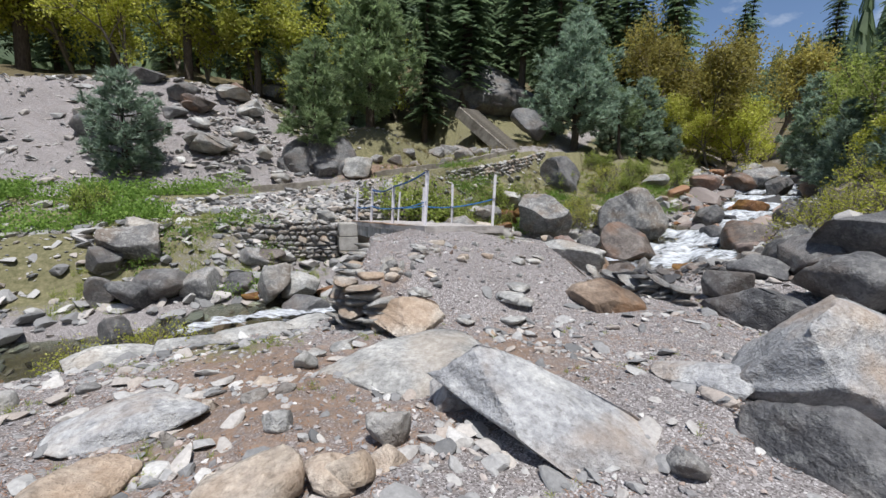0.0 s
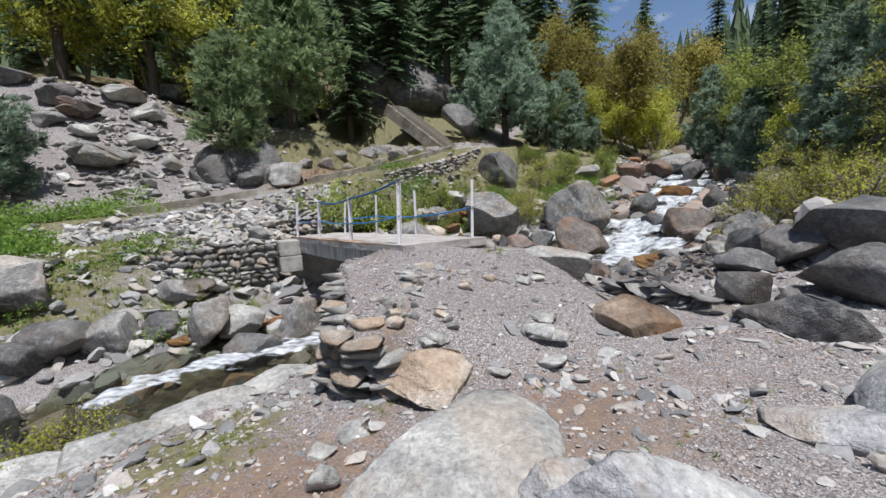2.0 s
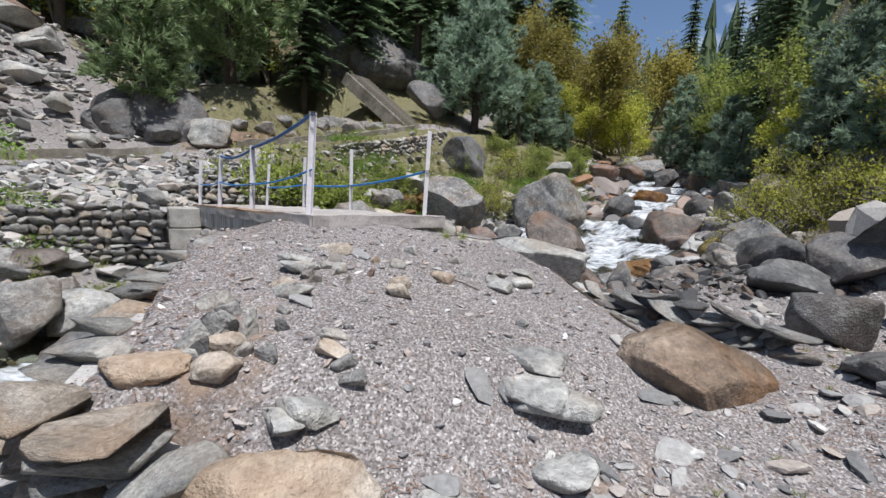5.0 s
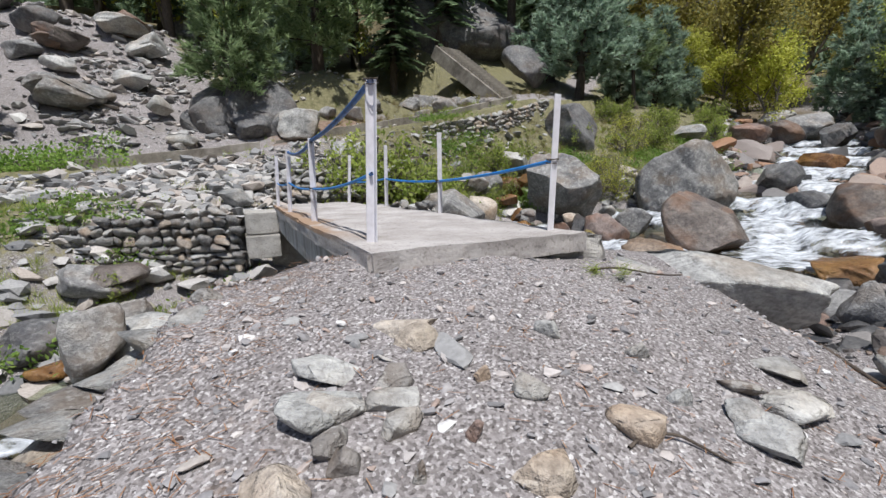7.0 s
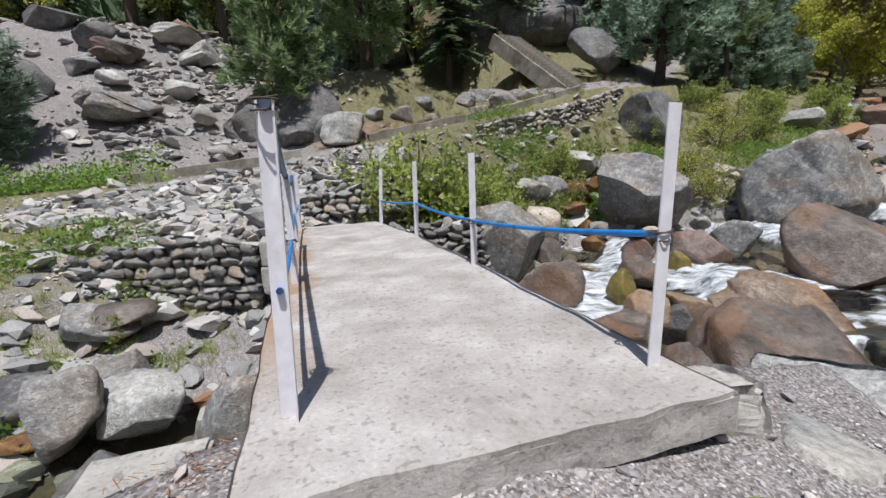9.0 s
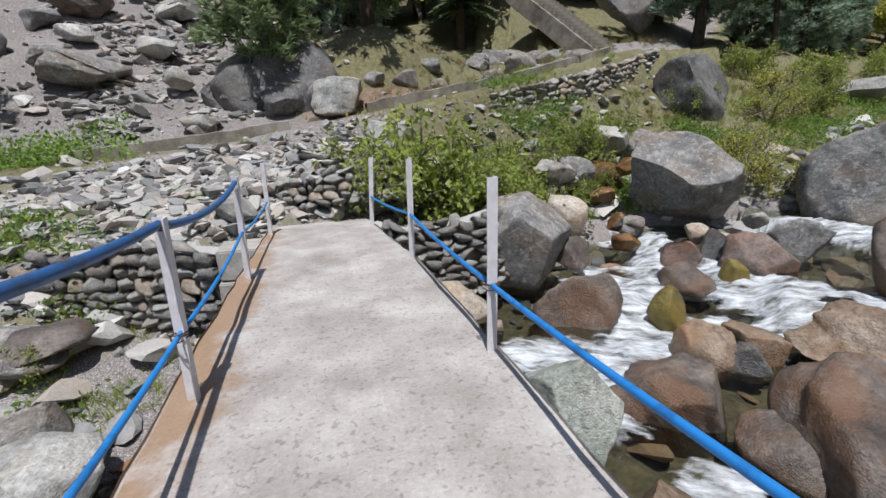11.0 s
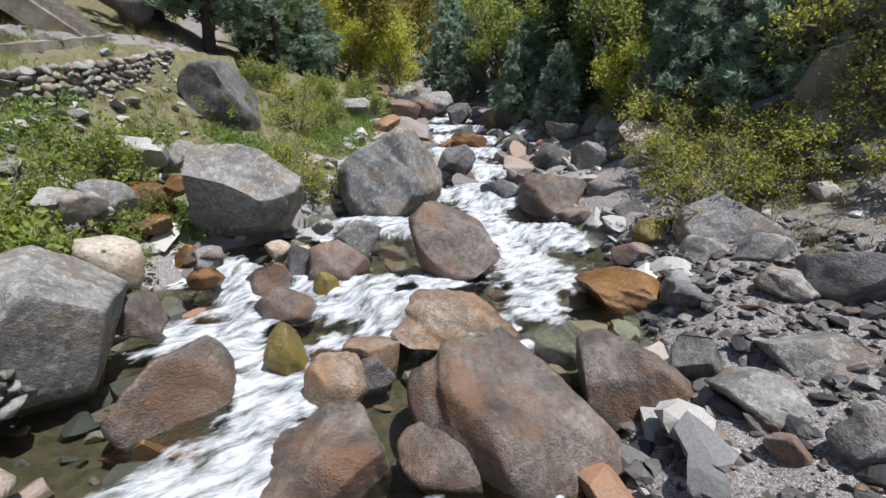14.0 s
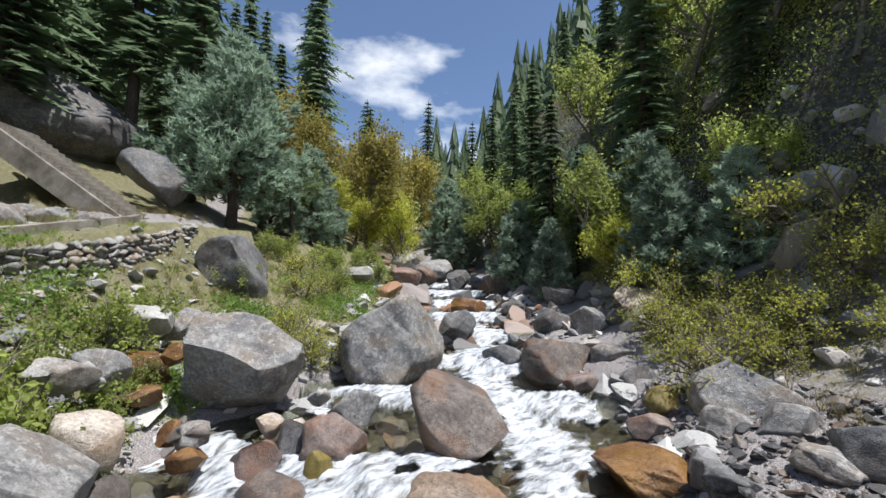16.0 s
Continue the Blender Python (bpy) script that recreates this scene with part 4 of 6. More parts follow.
def rope(name, a, b, sag, radius, material, label):
    k = np.linspace(0, 1, 18)
    pts = np.array(a)[None] * (1 - k)[:, None] + np.array(b)[None] * k[:, None]
    pts[:, 2] -= sag * 4 * k * (1 - k)
    v, f = tube(pts, np.full(18, radius), 8)
    tagged(new(name, mesh_of(name, v, f, material)), label, "pipe", "pipes along the bridge")


for i, (a, b, sag) in enumerate(((0.99, 0.97, 0.05), (0.96, 0.95, 0.08))):
    rope("blue_pipe", post_point("left", i, a), post_point("left", i + 1, b), sag, 0.022, DULL_ROPE, "blue plastic pipe strung between the post tops")
for i, (a, b) in enumerate(((0.44, 0.40), (0.40, 0.47), (0.47, 0.46))):
    rope("blue_pipe", post_point("left", i, a), post_point("left", i + 1, b), 0.04, 0.013, BLUE_ROPE, "thin blue plastic pipe tied at mid height of the posts")
for i, (a, b) in enumerate(((0.52, 0.41), (0.41, 0.46), (0.46, 0.44))):
    rope("blue_pipe", post_point("right", i, a), post_point("right", i + 1, b), 0.025, 0.016, BLUE_ROPE, "thin blue plastic pipe tied at mid height of the posts")
for side, i, share in (("right", 1, 0.41), ("left", 1, 0.40), ("right", 0, 0.52), ("left", 0, 0.985)):
    c = post_point(side, i, share)
    k = np.linspace(0, 6 * np.pi, 40)
    pts = np.stack([c.x + 0.045 * np.cos(k) + 0.012 * np.sin(k * 1.7), c.y + 0.045 * np.sin(k), c.z + 0.004 * k / 2 - 0.02 + 0.012 * np.cos(k * 0.6)], 1)
    v, f = tube(pts, np.full(40, 0.0035), 4)
    tagged(new("wire_tie", mesh_of("wire_tie", v, f, BARK)), "rusty wire wound round a bridge post", "wire", "wire ties")

# abutments
def block(name, x, y, z, wide, deep, high, turn, material, label, seed, category="concrete block"):
    ob = part(name, box_bm(-wide / 2, wide / 2, -deep / 2, deep / 2, -high / 2, high / 2, 0.02, 0.015, 7, seed), material)
    ob.matrix_basis = pose(x, y, z, 0, 0, turn)
    return tagged(ob, label, category)


block("abutment", -0.86, 6.80, -0.44, 0.52, 0.62, 0.14, DECK_TURN, CONCRETE, "pale concrete pad beside the bridge end", 20)
block("abutment", -4.05, 11.95, -1.12, 0.62, 0.55, 0.46, DECK_TURN, CONCRETE, "cast concrete abutment block under the bridge end", 21)
block("abutment", -4.08, 12.0, -0.66, 0.60, 0.55, 0.42, DECK_TURN, CONCRETE, "cast concrete abutment block under the bridge end", 22)
block("abutment", -3.45, 13.1, -1.25, 1.9, 0.9, 1.2, DECK_TURN, CONCRETE, "concrete pier face below the far end of the bridge", 23)
block("abutment", 0.50, 7.42, -1.35, 1.7, 0.5, 1.7, DECK_TURN, CONCRETE, "concrete pier below the near end of the bridge", 24)


# ---- boulders ----
# in and along the stream above the bridge
boulder(2.58, 18.93, -0.44, 2.65, 1.91, 2.55, -13, "grey", 5, 14, "angular grey block speckled with pale lichen in the stream", roll=-12)
boulder(6.59, 19.16, -0.35, 2.89, 2.28, 2.99, -32, "grey", roll=8)
boulder(5.48, 15.02, -1.12, 1.70, 1.34, 1.98, -40, "brown", roll=-12)
boulder(3.58, 16.24, -1.50, 1.23, 0.97, 1.14, -24, "pink", roll=8)
boulder(4.50, 17.40, -1.35, 0.97, 0.77, 1.06, -27, "grey", roll=20)
boulder(-0.68, 15.42, -1.29, 1.83, 1.45, 2.09, 8, "grey", roll=10)
boulder(0.46, 14.12, -1.79, 1.23, 0.97, 1.45, -3, "brown", roll=25)
boulder(0.26, 15.93, -1.52, 0.76, 0.60, 0.81, -0, "brown", roll=-20)
boulder(4.17, 13.33, -1.66, 1.94, 1.53, 1.05, -41, "orange", roll=8)
boulder(3.63, 11.44, -2.06, 2.93, 2.31, 1.59, -52, "brown", roll=33)
boulder(4.86, 10.94, -1.77, 1.62, 1.27, 1.27, -65, "brown", roll=28)
boulder(1.58, 12.12, -2.06, 1.52, 1.20, 1.31, -22, "brown", roll=20)
boulder(2.45, 11.53, -2.00, 0.95, 0.75, 0.74, -39, "brown", roll=45)
boulder(2.67, 13.51, -1.88, 0.89, 0.70, 0.92, -28, "orange", roll=35)
boulder(2.07, 13.23, -1.89, 0.79, 0.62, 0.86, -23, "orange", roll=10)
boulder(6.97, 12.33, -1.51, 1.61, 1.27, 0.90, -62, "rust", roll=6)
boulder(0.13, 17.25, -0.99, 0.88, 0.69, 0.97, 1, "tan", roll=-10)
boulder(2.33, 16.63, -1.72, 0.91, 0.71, 0.97, -15, "pink", roll=-10)
boulder(2.24, 15.64, -1.80, 1.09, 0.86, 0.77, -17, "brown", roll=-15)
boulder(10.09, 16.27, -0.77, 1.98, 1.56, 1.64, -53, "brown", roll=-12)
boulder(12.48, 16.78, 0.10, 1.27, 1.00, 1.32, -57, "grey", roll=0)
boulder(10.18, 14.18, -0.87, 1.30, 1.03, 0.94, -62, "dark", roll=6)
boulder(9.46, 11.74, -0.52, 1.80, 1.42, 1.25, -72, "grey", roll=-8)
boulder(8.57, 11.70, -0.86, 0.90, 0.71, 0.70, -71, "grey", roll=-22)
boulder(8.49, 10.84, -0.64, 0.91, 0.72, 0.66, -76, "grey", roll=-10)
boulder(9.24, 13.04, -0.96, 0.76, 0.60, 0.79, -65, "moss", roll=5)
boulder(8.58, 12.93, -1.28, 1.00, 0.79, 0.55, -64, "pink", roll=6)
boulder(9.39, 17.70, -0.73, 1.18, 0.93, 0.79, -46, "dark", roll=0)
boulder(10.14, 20.61, -0.29, 1.35, 1.06, 1.52, -40, "dark", roll=4)
boulder(3.60, 24.50, 1.74, 2.50, 1.90, 2.38, -13, "dark", 5, 12, "dark grey boulder below the broad pine", roll=14)
boulder(0.98, 20.92, 0.33, 1.14, 0.90, 0.92, -4, "pale", roll=6)
boulder(1.93, 21.54, 0.25, 1.04, 0.82, 0.85, -8, "grey", roll=0)
boulder(0.87, 19.82, -0.48, 1.06, 0.84, 0.83, -3, "rust", roll=-8)
boulder(5.92, 9.46, -1.06, 1.22, 0.96, 0.67, -83, "grey", roll=5)
boulder(5.05, 9.65, -1.32, 1.08, 0.85, 0.61, -80, "grey", roll=12)
boulder(4.59, 8.88, -1.03, 0.53, 0.42, 0.72, -89, "grey", roll=0)
boulder(5.37, 10.42, -1.36, 0.62, 0.49, 0.69, -73, "dark", roll=15)
boulder(4.43, 9.32, -1.31, 0.35, 0.28, 0.34, -83, "pink", roll=0)
boulder(7.92, 9.59, -0.67, 1.34, 1.06, 1.01, -84, "dark", roll=-5)
boulder(12.31, 18.16, 0.08, 1.29, 1.02, 1.07, -52, "dark", roll=0)
boulder(13.20, 23.52, 0.29, 1.69, 1.33, 0.86, -41, "rust", roll=0)
boulder(13.98, 21.39, 0.24, 1.10, 0.87, 1.15, -48, "dark", roll=0)
boulder(19.19, 37.76, 2.79, 2.22, 1.75, 1.72, -33, "pale", roll=0)
boulder(9.59, 15.21, -1.10, 0.91, 0.72, 0.74, -56, "pink", roll=0)
boulder(11.05, 15.19, -0.51, 1.21, 0.95, 0.83, -60, "grey", roll=-10)
boulder(0.82, 19.06, -0.85, 0.83, 0.48, 0.38, -3, "rust", roll=0)
boulder(1.18, 17.42, -1.16, 0.42, 0.33, 0.45, -6, "rust", roll=0)
boulder(1.36, 16.90, -1.47, 0.62, 0.49, 0.46, -8, "rust", roll=5)
boulder(2.58, 13.16, -1.93, 0.58, 0.45, 0.61, -29, "dark", roll=0)
boulder(0.42, 11.15, -1.56, 1.16, 0.85, 1.16, -3, "green", 5, 12, roll=28)
boulder(1.35, 10.05, -1.75, 0.95, 0.8, 0.75, -27, "orange")
# on the banks
boulder(1.40, 17.14, -1.12, 0.64, 0.52, 0.35, -8, "brown")
boulder(2.72, 17.18, -1.26, 0.51, 0.42, 0.45, -16, "tan")
boulder(2.93, 16.58, -1.43, 0.49, 0.41, 0.92, -19, "dark")
boulder(6.75, 11.24, -1.13, 0.62, 0.51, 0.52, -67, "dark")
boulder(-0.25, 18.77, -0.31, 1.04, 0.85, 0.64, 2, "grey")
boulder(15.72, 30.65, 1.67, 1.99, 1.63, 1.62, -35, "brown")
boulder(16.87, 28.42, 1.37, 1.47, 1.20, 1.59, -40, "dark")
boulder(5.22, 12.32, -1.90, 1.06, 0.87, 0.67, -52, "grey")
boulder(14.92, 19.73, 0.93, 1.49, 1.22, 0.81, -53, "grey")
boulder(1.77, 14.11, -1.83, 0.58, 0.47, 1.02, -16, "moss")
boulder(-1.33, 13.30, -1.63, 1.09, 0.89, 0.77, 17, "tan")
boulder(17.41, 25.44, 1.37, 1.78, 1.45, 1.36, -46, "brown")
boulder(16.67, 30.67, 1.89, 2.43, 1.99, 2.00, -37, "grey")
boulder(12.43, 27.62, 1.64, 1.83, 1.50, 1.07, -34, "pink")
boulder(15.27, 20.12, 1.00, 1.37, 1.12, 0.87, -54, "brown")
boulder(12.82, 15.98, 0.38, 0.82, 0.67, 0.64, -61, "grey")
boulder(9.43, 27.12, 1.66, 1.65, 1.34, 0.82, -27, "pale")
boulder(0.24, 19.08, -0.26, 0.92, 0.76, 0.76, -1, "grey")
boulder(-0.57, 18.59, -0.22, 0.63, 0.51, 0.58, 4, "pale")
boulder(6.75, 11.07, -1.12, 0.62, 0.51, 0.38, -72, "dark")
boulder(7.53, 10.17, -0.80, 0.86, 0.70, 0.46, -81, "grey")
boulder(12.93, 15.35, 0.93, 1.60, 1.30, 0.97, -63, "tan")
boulder(0.53, 0.21, -0.88, 0.62, 0.51, 0.30, 36, "tan")
boulder(-0.46, 0.07, -0.99, 0.70, 0.57, 0.23, 53, "tan")
boulder(0.95, 0.36, -0.87, 0.30, 0.24, 0.22, 25, "tan")
boulder(-1.04, 0.95, -1.08, 1.06, 0.87, 0.21, 48, "white")
boulder(2.97, 0.95, -0.88, 0.24, 0.19, 0.20, -22, "grey")
boulder(1.09, 0.96, -0.89, 0.32, 0.27, 0.26, 17, "grey")
boulder(-7.44, 7.86, -1.95, 1.42, 1.16, 0.90, 44, "dark")
boulder(-6.63, 8.20, -2.01, 1.14, 0.93, 0.90, 40, "grey")
boulder(-4.31, 9.27, -2.09, 1.15, 0.94, 0.84, 28, "pale")
boulder(-3.04, 9.45, -2.16, 1.14, 0.93, 1.22, 22, "grey")
boulder(-6.27, 10.27, -1.50, 1.25, 1.02, 0.61, 33, "grey")
boulder(-4.79, 8.76, -1.94, 0.87, 0.71, 1.22, 31, "grey")
boulder(-9.27, 8.61, -0.97, 1.56, 1.27, 1.06, 48, "grey")
boulder(-9.52, 9.52, -0.59, 1.23, 1.00, 0.50, 46, "pale")
boulder(-8.52, 7.06, -2.04, 0.73, 0.60, 0.87, 50, "dark")
boulder(-7.70, 7.18, -2.10, 1.11, 0.90, 0.85, 48, "dark")
boulder(-3.69, 8.47, -2.46, 1.23, 1.00, 0.76, 27, "dark")
boulder(-6.73, 5.80, -2.64, 0.62, 0.51, 1.03, 50, "dark")
boulder(-9.40, 8.00, -1.46, 0.94, 0.77, 0.94, 50, "dark")
boulder(7.96, 7.15, 0.18, 1.81, 1.48, 0.88, -41, "dark")
boulder(6.58, 5.48, -0.44, 1.46, 1.19, 0.96, -41, "dark")
boulder(5.07, 5.68, -0.64, 0.71, 0.58, 0.53, -32, "dark")
boulder(7.11, 7.44, -0.34, 1.02, 0.83, 0.86, -36, "dark")
boulder(6.37, 7.59, -0.61, 1.00, 0.82, 0.54, -32, "dark")
boulder(5.41, 5.15, -0.72, 0.43, 0.36, 0.36, -36, "dark")
boulder(-13.03, 16.44, 2.65, 2.08, 1.70, 0.97, 39, "grey")
boulder(-13.89, 21.07, 5.08, 1.36, 1.12, 1.00, 34, "pale")
boulder(-15.14, 21.57, 6.05, 1.55, 1.26, 1.07, 36, "brown")
boulder(-17.08, 28.00, 7.46, 2.18, 1.78, 1.16, 32, "grey")
boulder(-15.45, 18.82, 4.91, 1.65, 1.35, 0.95, 40, "brown")
boulder(-14.40, 17.56, 3.75, 1.04, 0.85, 0.51, 40, "pale")
boulder(-15.92, 17.78, 4.28, 1.18, 0.97, 0.65, 42, "grey")
boulder(-18.74, 18.94, 6.38, 1.94, 1.59, 0.94, 45, "dark")
boulder(-20.29, 34.24, 9.71, 2.87, 2.35, 0.83, 31, "grey")
boulder(-6.73, 19.14, 1.76, 1.66, 1.35, 1.10, 21, "pale")
boulder(-9.55, 18.27, 1.92, 0.80, 0.65, 0.67, 29, "dark")
boulder(-8.86, 18.76, 2.03, 1.09, 0.89, 0.95, 27, "dark")
boulder(-8.15, 18.47, 1.61, 0.94, 0.77, 0.67, 25, "dark")
boulder(-9.53, 16.96, 1.11, 1.00, 0.82, 0.50, 31, "pale")
boulder(-12.87, 18.94, 3.41, 1.30, 1.06, 0.75, 42, "pale")
boulder(-12.74, 16.51, 2.54, 2.05, 1.67, 0.92, 47, "grey")
boulder(-15.61, 18.45, 4.75, 1.06, 0.86, 0.51, 49, "brown")
boulder(-13.96, 20.77, 4.91, 1.19, 0.97, 0.62, 41, "pale")
boulder(-15.23, 21.34, 5.98, 1.96, 1.60, 0.79, 43, "pale")
boulder(-10.93, 17.72, 2.34, 0.80, 0.65, 0.70, 41, "pale")
boulder(-16.25, 18.73, 5.51, 1.50, 1.22, 0.94, 49, "dark")
boulder(-20.72, 31.59, 9.44, 1.53, 1.25, 1.94, 38, "dark")
boulder(-5.57, 13.49, -0.33, 0.77, 0.63, 0.42, 34, "pale")
boulder(-9.43, 16.80, 0.98, 0.75, 0.61, 0.51, 39, "grey")
boulder(-6.16, 10.44, -1.50, 1.25, 1.02, 0.54, 47, "brown")
boulder(-0.80, 5.92, -0.23, 0.25, 0.21, 0.13, 42, "pale")
boulder(-0.84, 6.11, -0.17, 0.19, 0.15, 0.13, 39, "grey")
boulder(-4.92, 9.53, -1.90, 0.73, 0.60, 0.74, 46, "grey")
boulder(-5.94, 8.90, -2.01, 0.94, 0.76, 0.57, 54, "dark")
boulder(-5.39, 8.63, -2.28, 0.57, 0.46, 0.21, 53, "rust")
boulder(0.23, 5.32, -0.27, 0.26, 0.21, 0.11, 25, "pale", 3, 14)
boulder(0.42, 5.81, -0.21, 0.22, 0.18, 0.12, 12, "tan", 3, 14)
boulder(0.39, 5.51, -0.26, 0.17, 0.14, 0.13, 16, "grey", 3, 14)
boulder(0.49, 5.25, -0.27, 0.15, 0.12, 0.11, 15, "pale", 3, 14)
boulder(0.34, 5.08, -0.30, 0.13, 0.10, 0.12, 24, "grey", 3, 14)
boulder(0.93, 5.53, -0.27, 0.15, 0.12, 0.13, -4, "pale", 3, 14)
boulder(0.73, 5.26, -0.29, 0.06, 0.05, 0.11, 4, "pink", 3, 14)
boulder(2.04, 5.84, -0.45, 0.29, 0.24, 0.12, -34, "pale", 3, 14)
boulder(1.80, 5.62, -0.43, 0.29, 0.24, 0.13, -32, "pale", 3, 14)
boulder(1.30, 5.47, -0.34, 0.21, 0.17, 0.11, -18, "tan", 3, 14)
boulder(1.53, 5.69, -0.36, 0.10, 0.08, 0.12, -23, "pale", 3, 14)
boulder(1.44, 5.98, -0.30, 0.12, 0.09, 0.13, -18, "pale", 3, 14)
boulder(1.03, 6.03, -0.22, 0.13, 0.10, 0.11, -6, "pale", 3, 14)
boulder(0.74, 5.56, -0.25, 0.07, 0.05, 0.12, 3, "tan", 3, 14)
boulder(0.95, 5.17, -0.34, 0.21, 0.18, 0.13, -7, "tan", 3, 14)
boulder(0.58, 5.07, -0.31, 0.05, 0.04, 0.11, 13, "grey", 3, 14)
boulder(0.58, 3.88, -0.63, 0.29, 0.24, 0.12, 20, "pale", 3, 14)
boulder(1.76, 4.23, -0.70, 0.45, 0.37, 0.13, -22, "pale", 3, 14)
boulder(0.77, 4.02, -0.56, 0.14, 0.12, 0.11, 10, "grey", 3, 14)
boulder(0.19, 5.26, -0.27, 0.29, 0.24, 0.12, 17, "pale", 3, 14)
boulder(0.24, 4.87, -0.34, 0.28, 0.23, 0.13, 18, "pale", 3, 14)
boulder(0.64, 4.16, -0.46, 0.20, 0.17, 0.11, 13, "tan", 3, 14)
boulder(0.96, 4.99, -0.35, 0.20, 0.16, 0.12, 2, "tan", 3, 14)
boulder(1.80, 5.69, -0.41, 0.18, 0.15, 0.13, -13, "pale", 3, 14)
boulder(1.86, 4.94, -0.54, 0.13, 0.10, 0.11, -18, "pale", 3, 14)
boulder(-0.06, 4.58, -0.40, 0.16, 0.13, 0.13, 27, "grey", 3, 14)
boulder(0.06, 4.21, -0.44, 0.18, 0.15, 0.13, 28, "grey", 3, 14)
boulder(0.22, 4.08, -0.46, 0.10, 0.08, 0.11, 25, "pale", 3, 14)
boulder(0.00, 4.02, -0.47, 0.13, 0.11, 0.12, 32, "pale", 3, 14)
boulder(0.15, 3.94, -0.48, 0.24, 0.20, 0.13, 30, "tan", 3, 14)
boulder(-0.36, 4.03, -0.48, 0.16, 0.14, 0.13, 43, "pale", 3, 14)
boulder(-0.14, 3.94, -0.48, 0.39, 0.32, 0.12, 37, "tan", 3, 14)
boulder(0.32, 4.37, -0.42, 0.09, 0.07, 0.13, 19, "grey", 3, 14)
boulder(-0.33, 2.60, -1.15, 0.30, 0.25, 0.11, 22, "pale", 3, 14)
boulder(-0.12, 2.87, -1.13, 0.27, 0.22, 0.12, 18, "pale", 3, 14)
boulder(1.87, 4.25, -0.74, 0.51, 0.42, 0.13, -9, "pale", 3, 14)
boulder(1.22, 3.61, -0.92, 0.29, 0.24, 0.11, -1, "pale", 3, 14)
boulder(0.51, 3.80, -0.68, 0.25, 0.20, 0.12, 7, "pale", 3, 14)
boulder(1.82, 3.81, -0.94, 0.36, 0.29, 0.13, -8, "pale", 3, 14)
boulder(1.56, 3.46, -1.00, 0.20, 0.16, 0.11, -6, "tan", 3, 14)
boulder(-0.36, 1.78, -1.11, 0.30, 0.25, 0.12, 28, "tan")
boulder(-0.01, 1.50, -0.99, 0.18, 0.15, 0.13, 31, "grey")
boulder(-0.53, 1.20, -1.07, 0.19, 0.16, 0.15, 40, "tan")
boulder(0.31, 0.87, -0.92, 0.21, 0.17, 0.17, 32, "pale")
boulder(-0.24, 1.40, -1.04, 0.23, 0.18, 0.14, 35, "grey")
boulder(-0.42, 0.70, -1.06, 0.12, 0.10, 0.17, 44, "grey")
boulder(-0.16, 2.11, -1.00, 0.24, 0.19, 0.21, 29, "pale")
boulder(-0.15, 2.95, -1.14, 0.34, 0.28, 0.18, 25, "pale", 3, 14)
boulder(-2.07, 1.48, -1.24, 0.20, 0.16, 0.11, 51, "grey")
boulder(-2.45, 1.05, -1.21, 0.21, 0.17, 0.19, 58, "pale")
boulder(12.24, 14.92, 0.29, 0.67, 0.54, 0.50, -64, "grey")
boulder(3.12, 16.99, -1.41, 0.49, 0.40, 0.50, -21, "tan")
boulder(3.88, 17.74, -1.05, 0.50, 0.41, 0.37, -24, "pale")
boulder(1.44, 19.78, -0.23, 0.57, 0.46, 0.51, -7, "rust")
boulder(1.45, 17.07, -1.13, 0.53, 0.43, 0.43, -10, "grey")
boulder(3.05, 15.70, -1.74, 0.48, 0.39, 0.91, -24, "moss")
boulder(7.37, 11.65, -1.12, 0.44, 0.36, 0.35, -70, "dark")
boulder(-0.07, 18.97, -0.31, 0.71, 0.58, 0.51, 3, "pale")
boulder(-3.94, 16.88, 0.37, 0.72, 0.59, 0.63, 20, "pale")
boulder(-4.13, 17.34, 0.76, 1.21, 0.99, 0.74, 20, "pale")
boulder(2.75, 8.35, -0.72, 1.9, 1.3, 0.85, -20, "pale", 5, 10, "broad pale boulder bedded beside the bridge end")
boulder(2.05, 7.75, -0.55, 0.9, 0.55, 0.6, 20, "pale", 4, 12)
boulder(-0.14, 4.62, -0.39, 0.23, 0.17, 0.21, -25, "pale", 4, 14)
boulder(0.02, 4.28, -0.42, 0.20, 0.15, 0.26, 15, "grey", 4, 14)
boulder(-0.07, 4.14, -0.45, 0.18, 0.14, 0.26, 15, "pale", 4, 14)
boulder(0.16, 4.30, -0.42, 0.11, 0.09, 0.26, 41, "pale", 4, 14)
boulder(0.11, 4.12, -0.46, 0.21, 0.15, 0.18, 35, "tan", 4, 14)
boulder(0.34, 4.09, -0.46, 0.15, 0.11, 0.13, -25, "grey", 4, 14)
boulder(0.02, 4.03, -0.46, 0.11, 0.08, 0.20, 15, "dark", 4, 14)
boulder(0.09, 5.53, -0.25, 0.31, 0.23, 0.10, 5, "pale", 4, 14)
boulder(0.42, 5.38, -0.27, 0.21, 0.15, 0.10, 25, "pale", 4, 14)
boulder(0.22, 4.95, -0.32, 0.28, 0.21, 0.10, -45, "tan", 4, 14)
boulder(0.28, 5.14, -0.29, 0.14, 0.11, 0.09, 41, "grey", 4, 14)
boulder(0.28, 4.56, -0.38, 0.10, 0.07, 0.09, -20, "grey", 4, 14)
boulder(0.34, 5.92, -0.20, 0.33, 0.25, 0.09, 5, "tan", 4, 14)
boulder(0.63, 4.30, -0.42, 0.21, 0.15, 0.08, -25, "pale", 4, 14)
boulder(1.82, 4.48, -0.60, 0.43, 0.33, 0.10, -25, "pale", 4, 14)
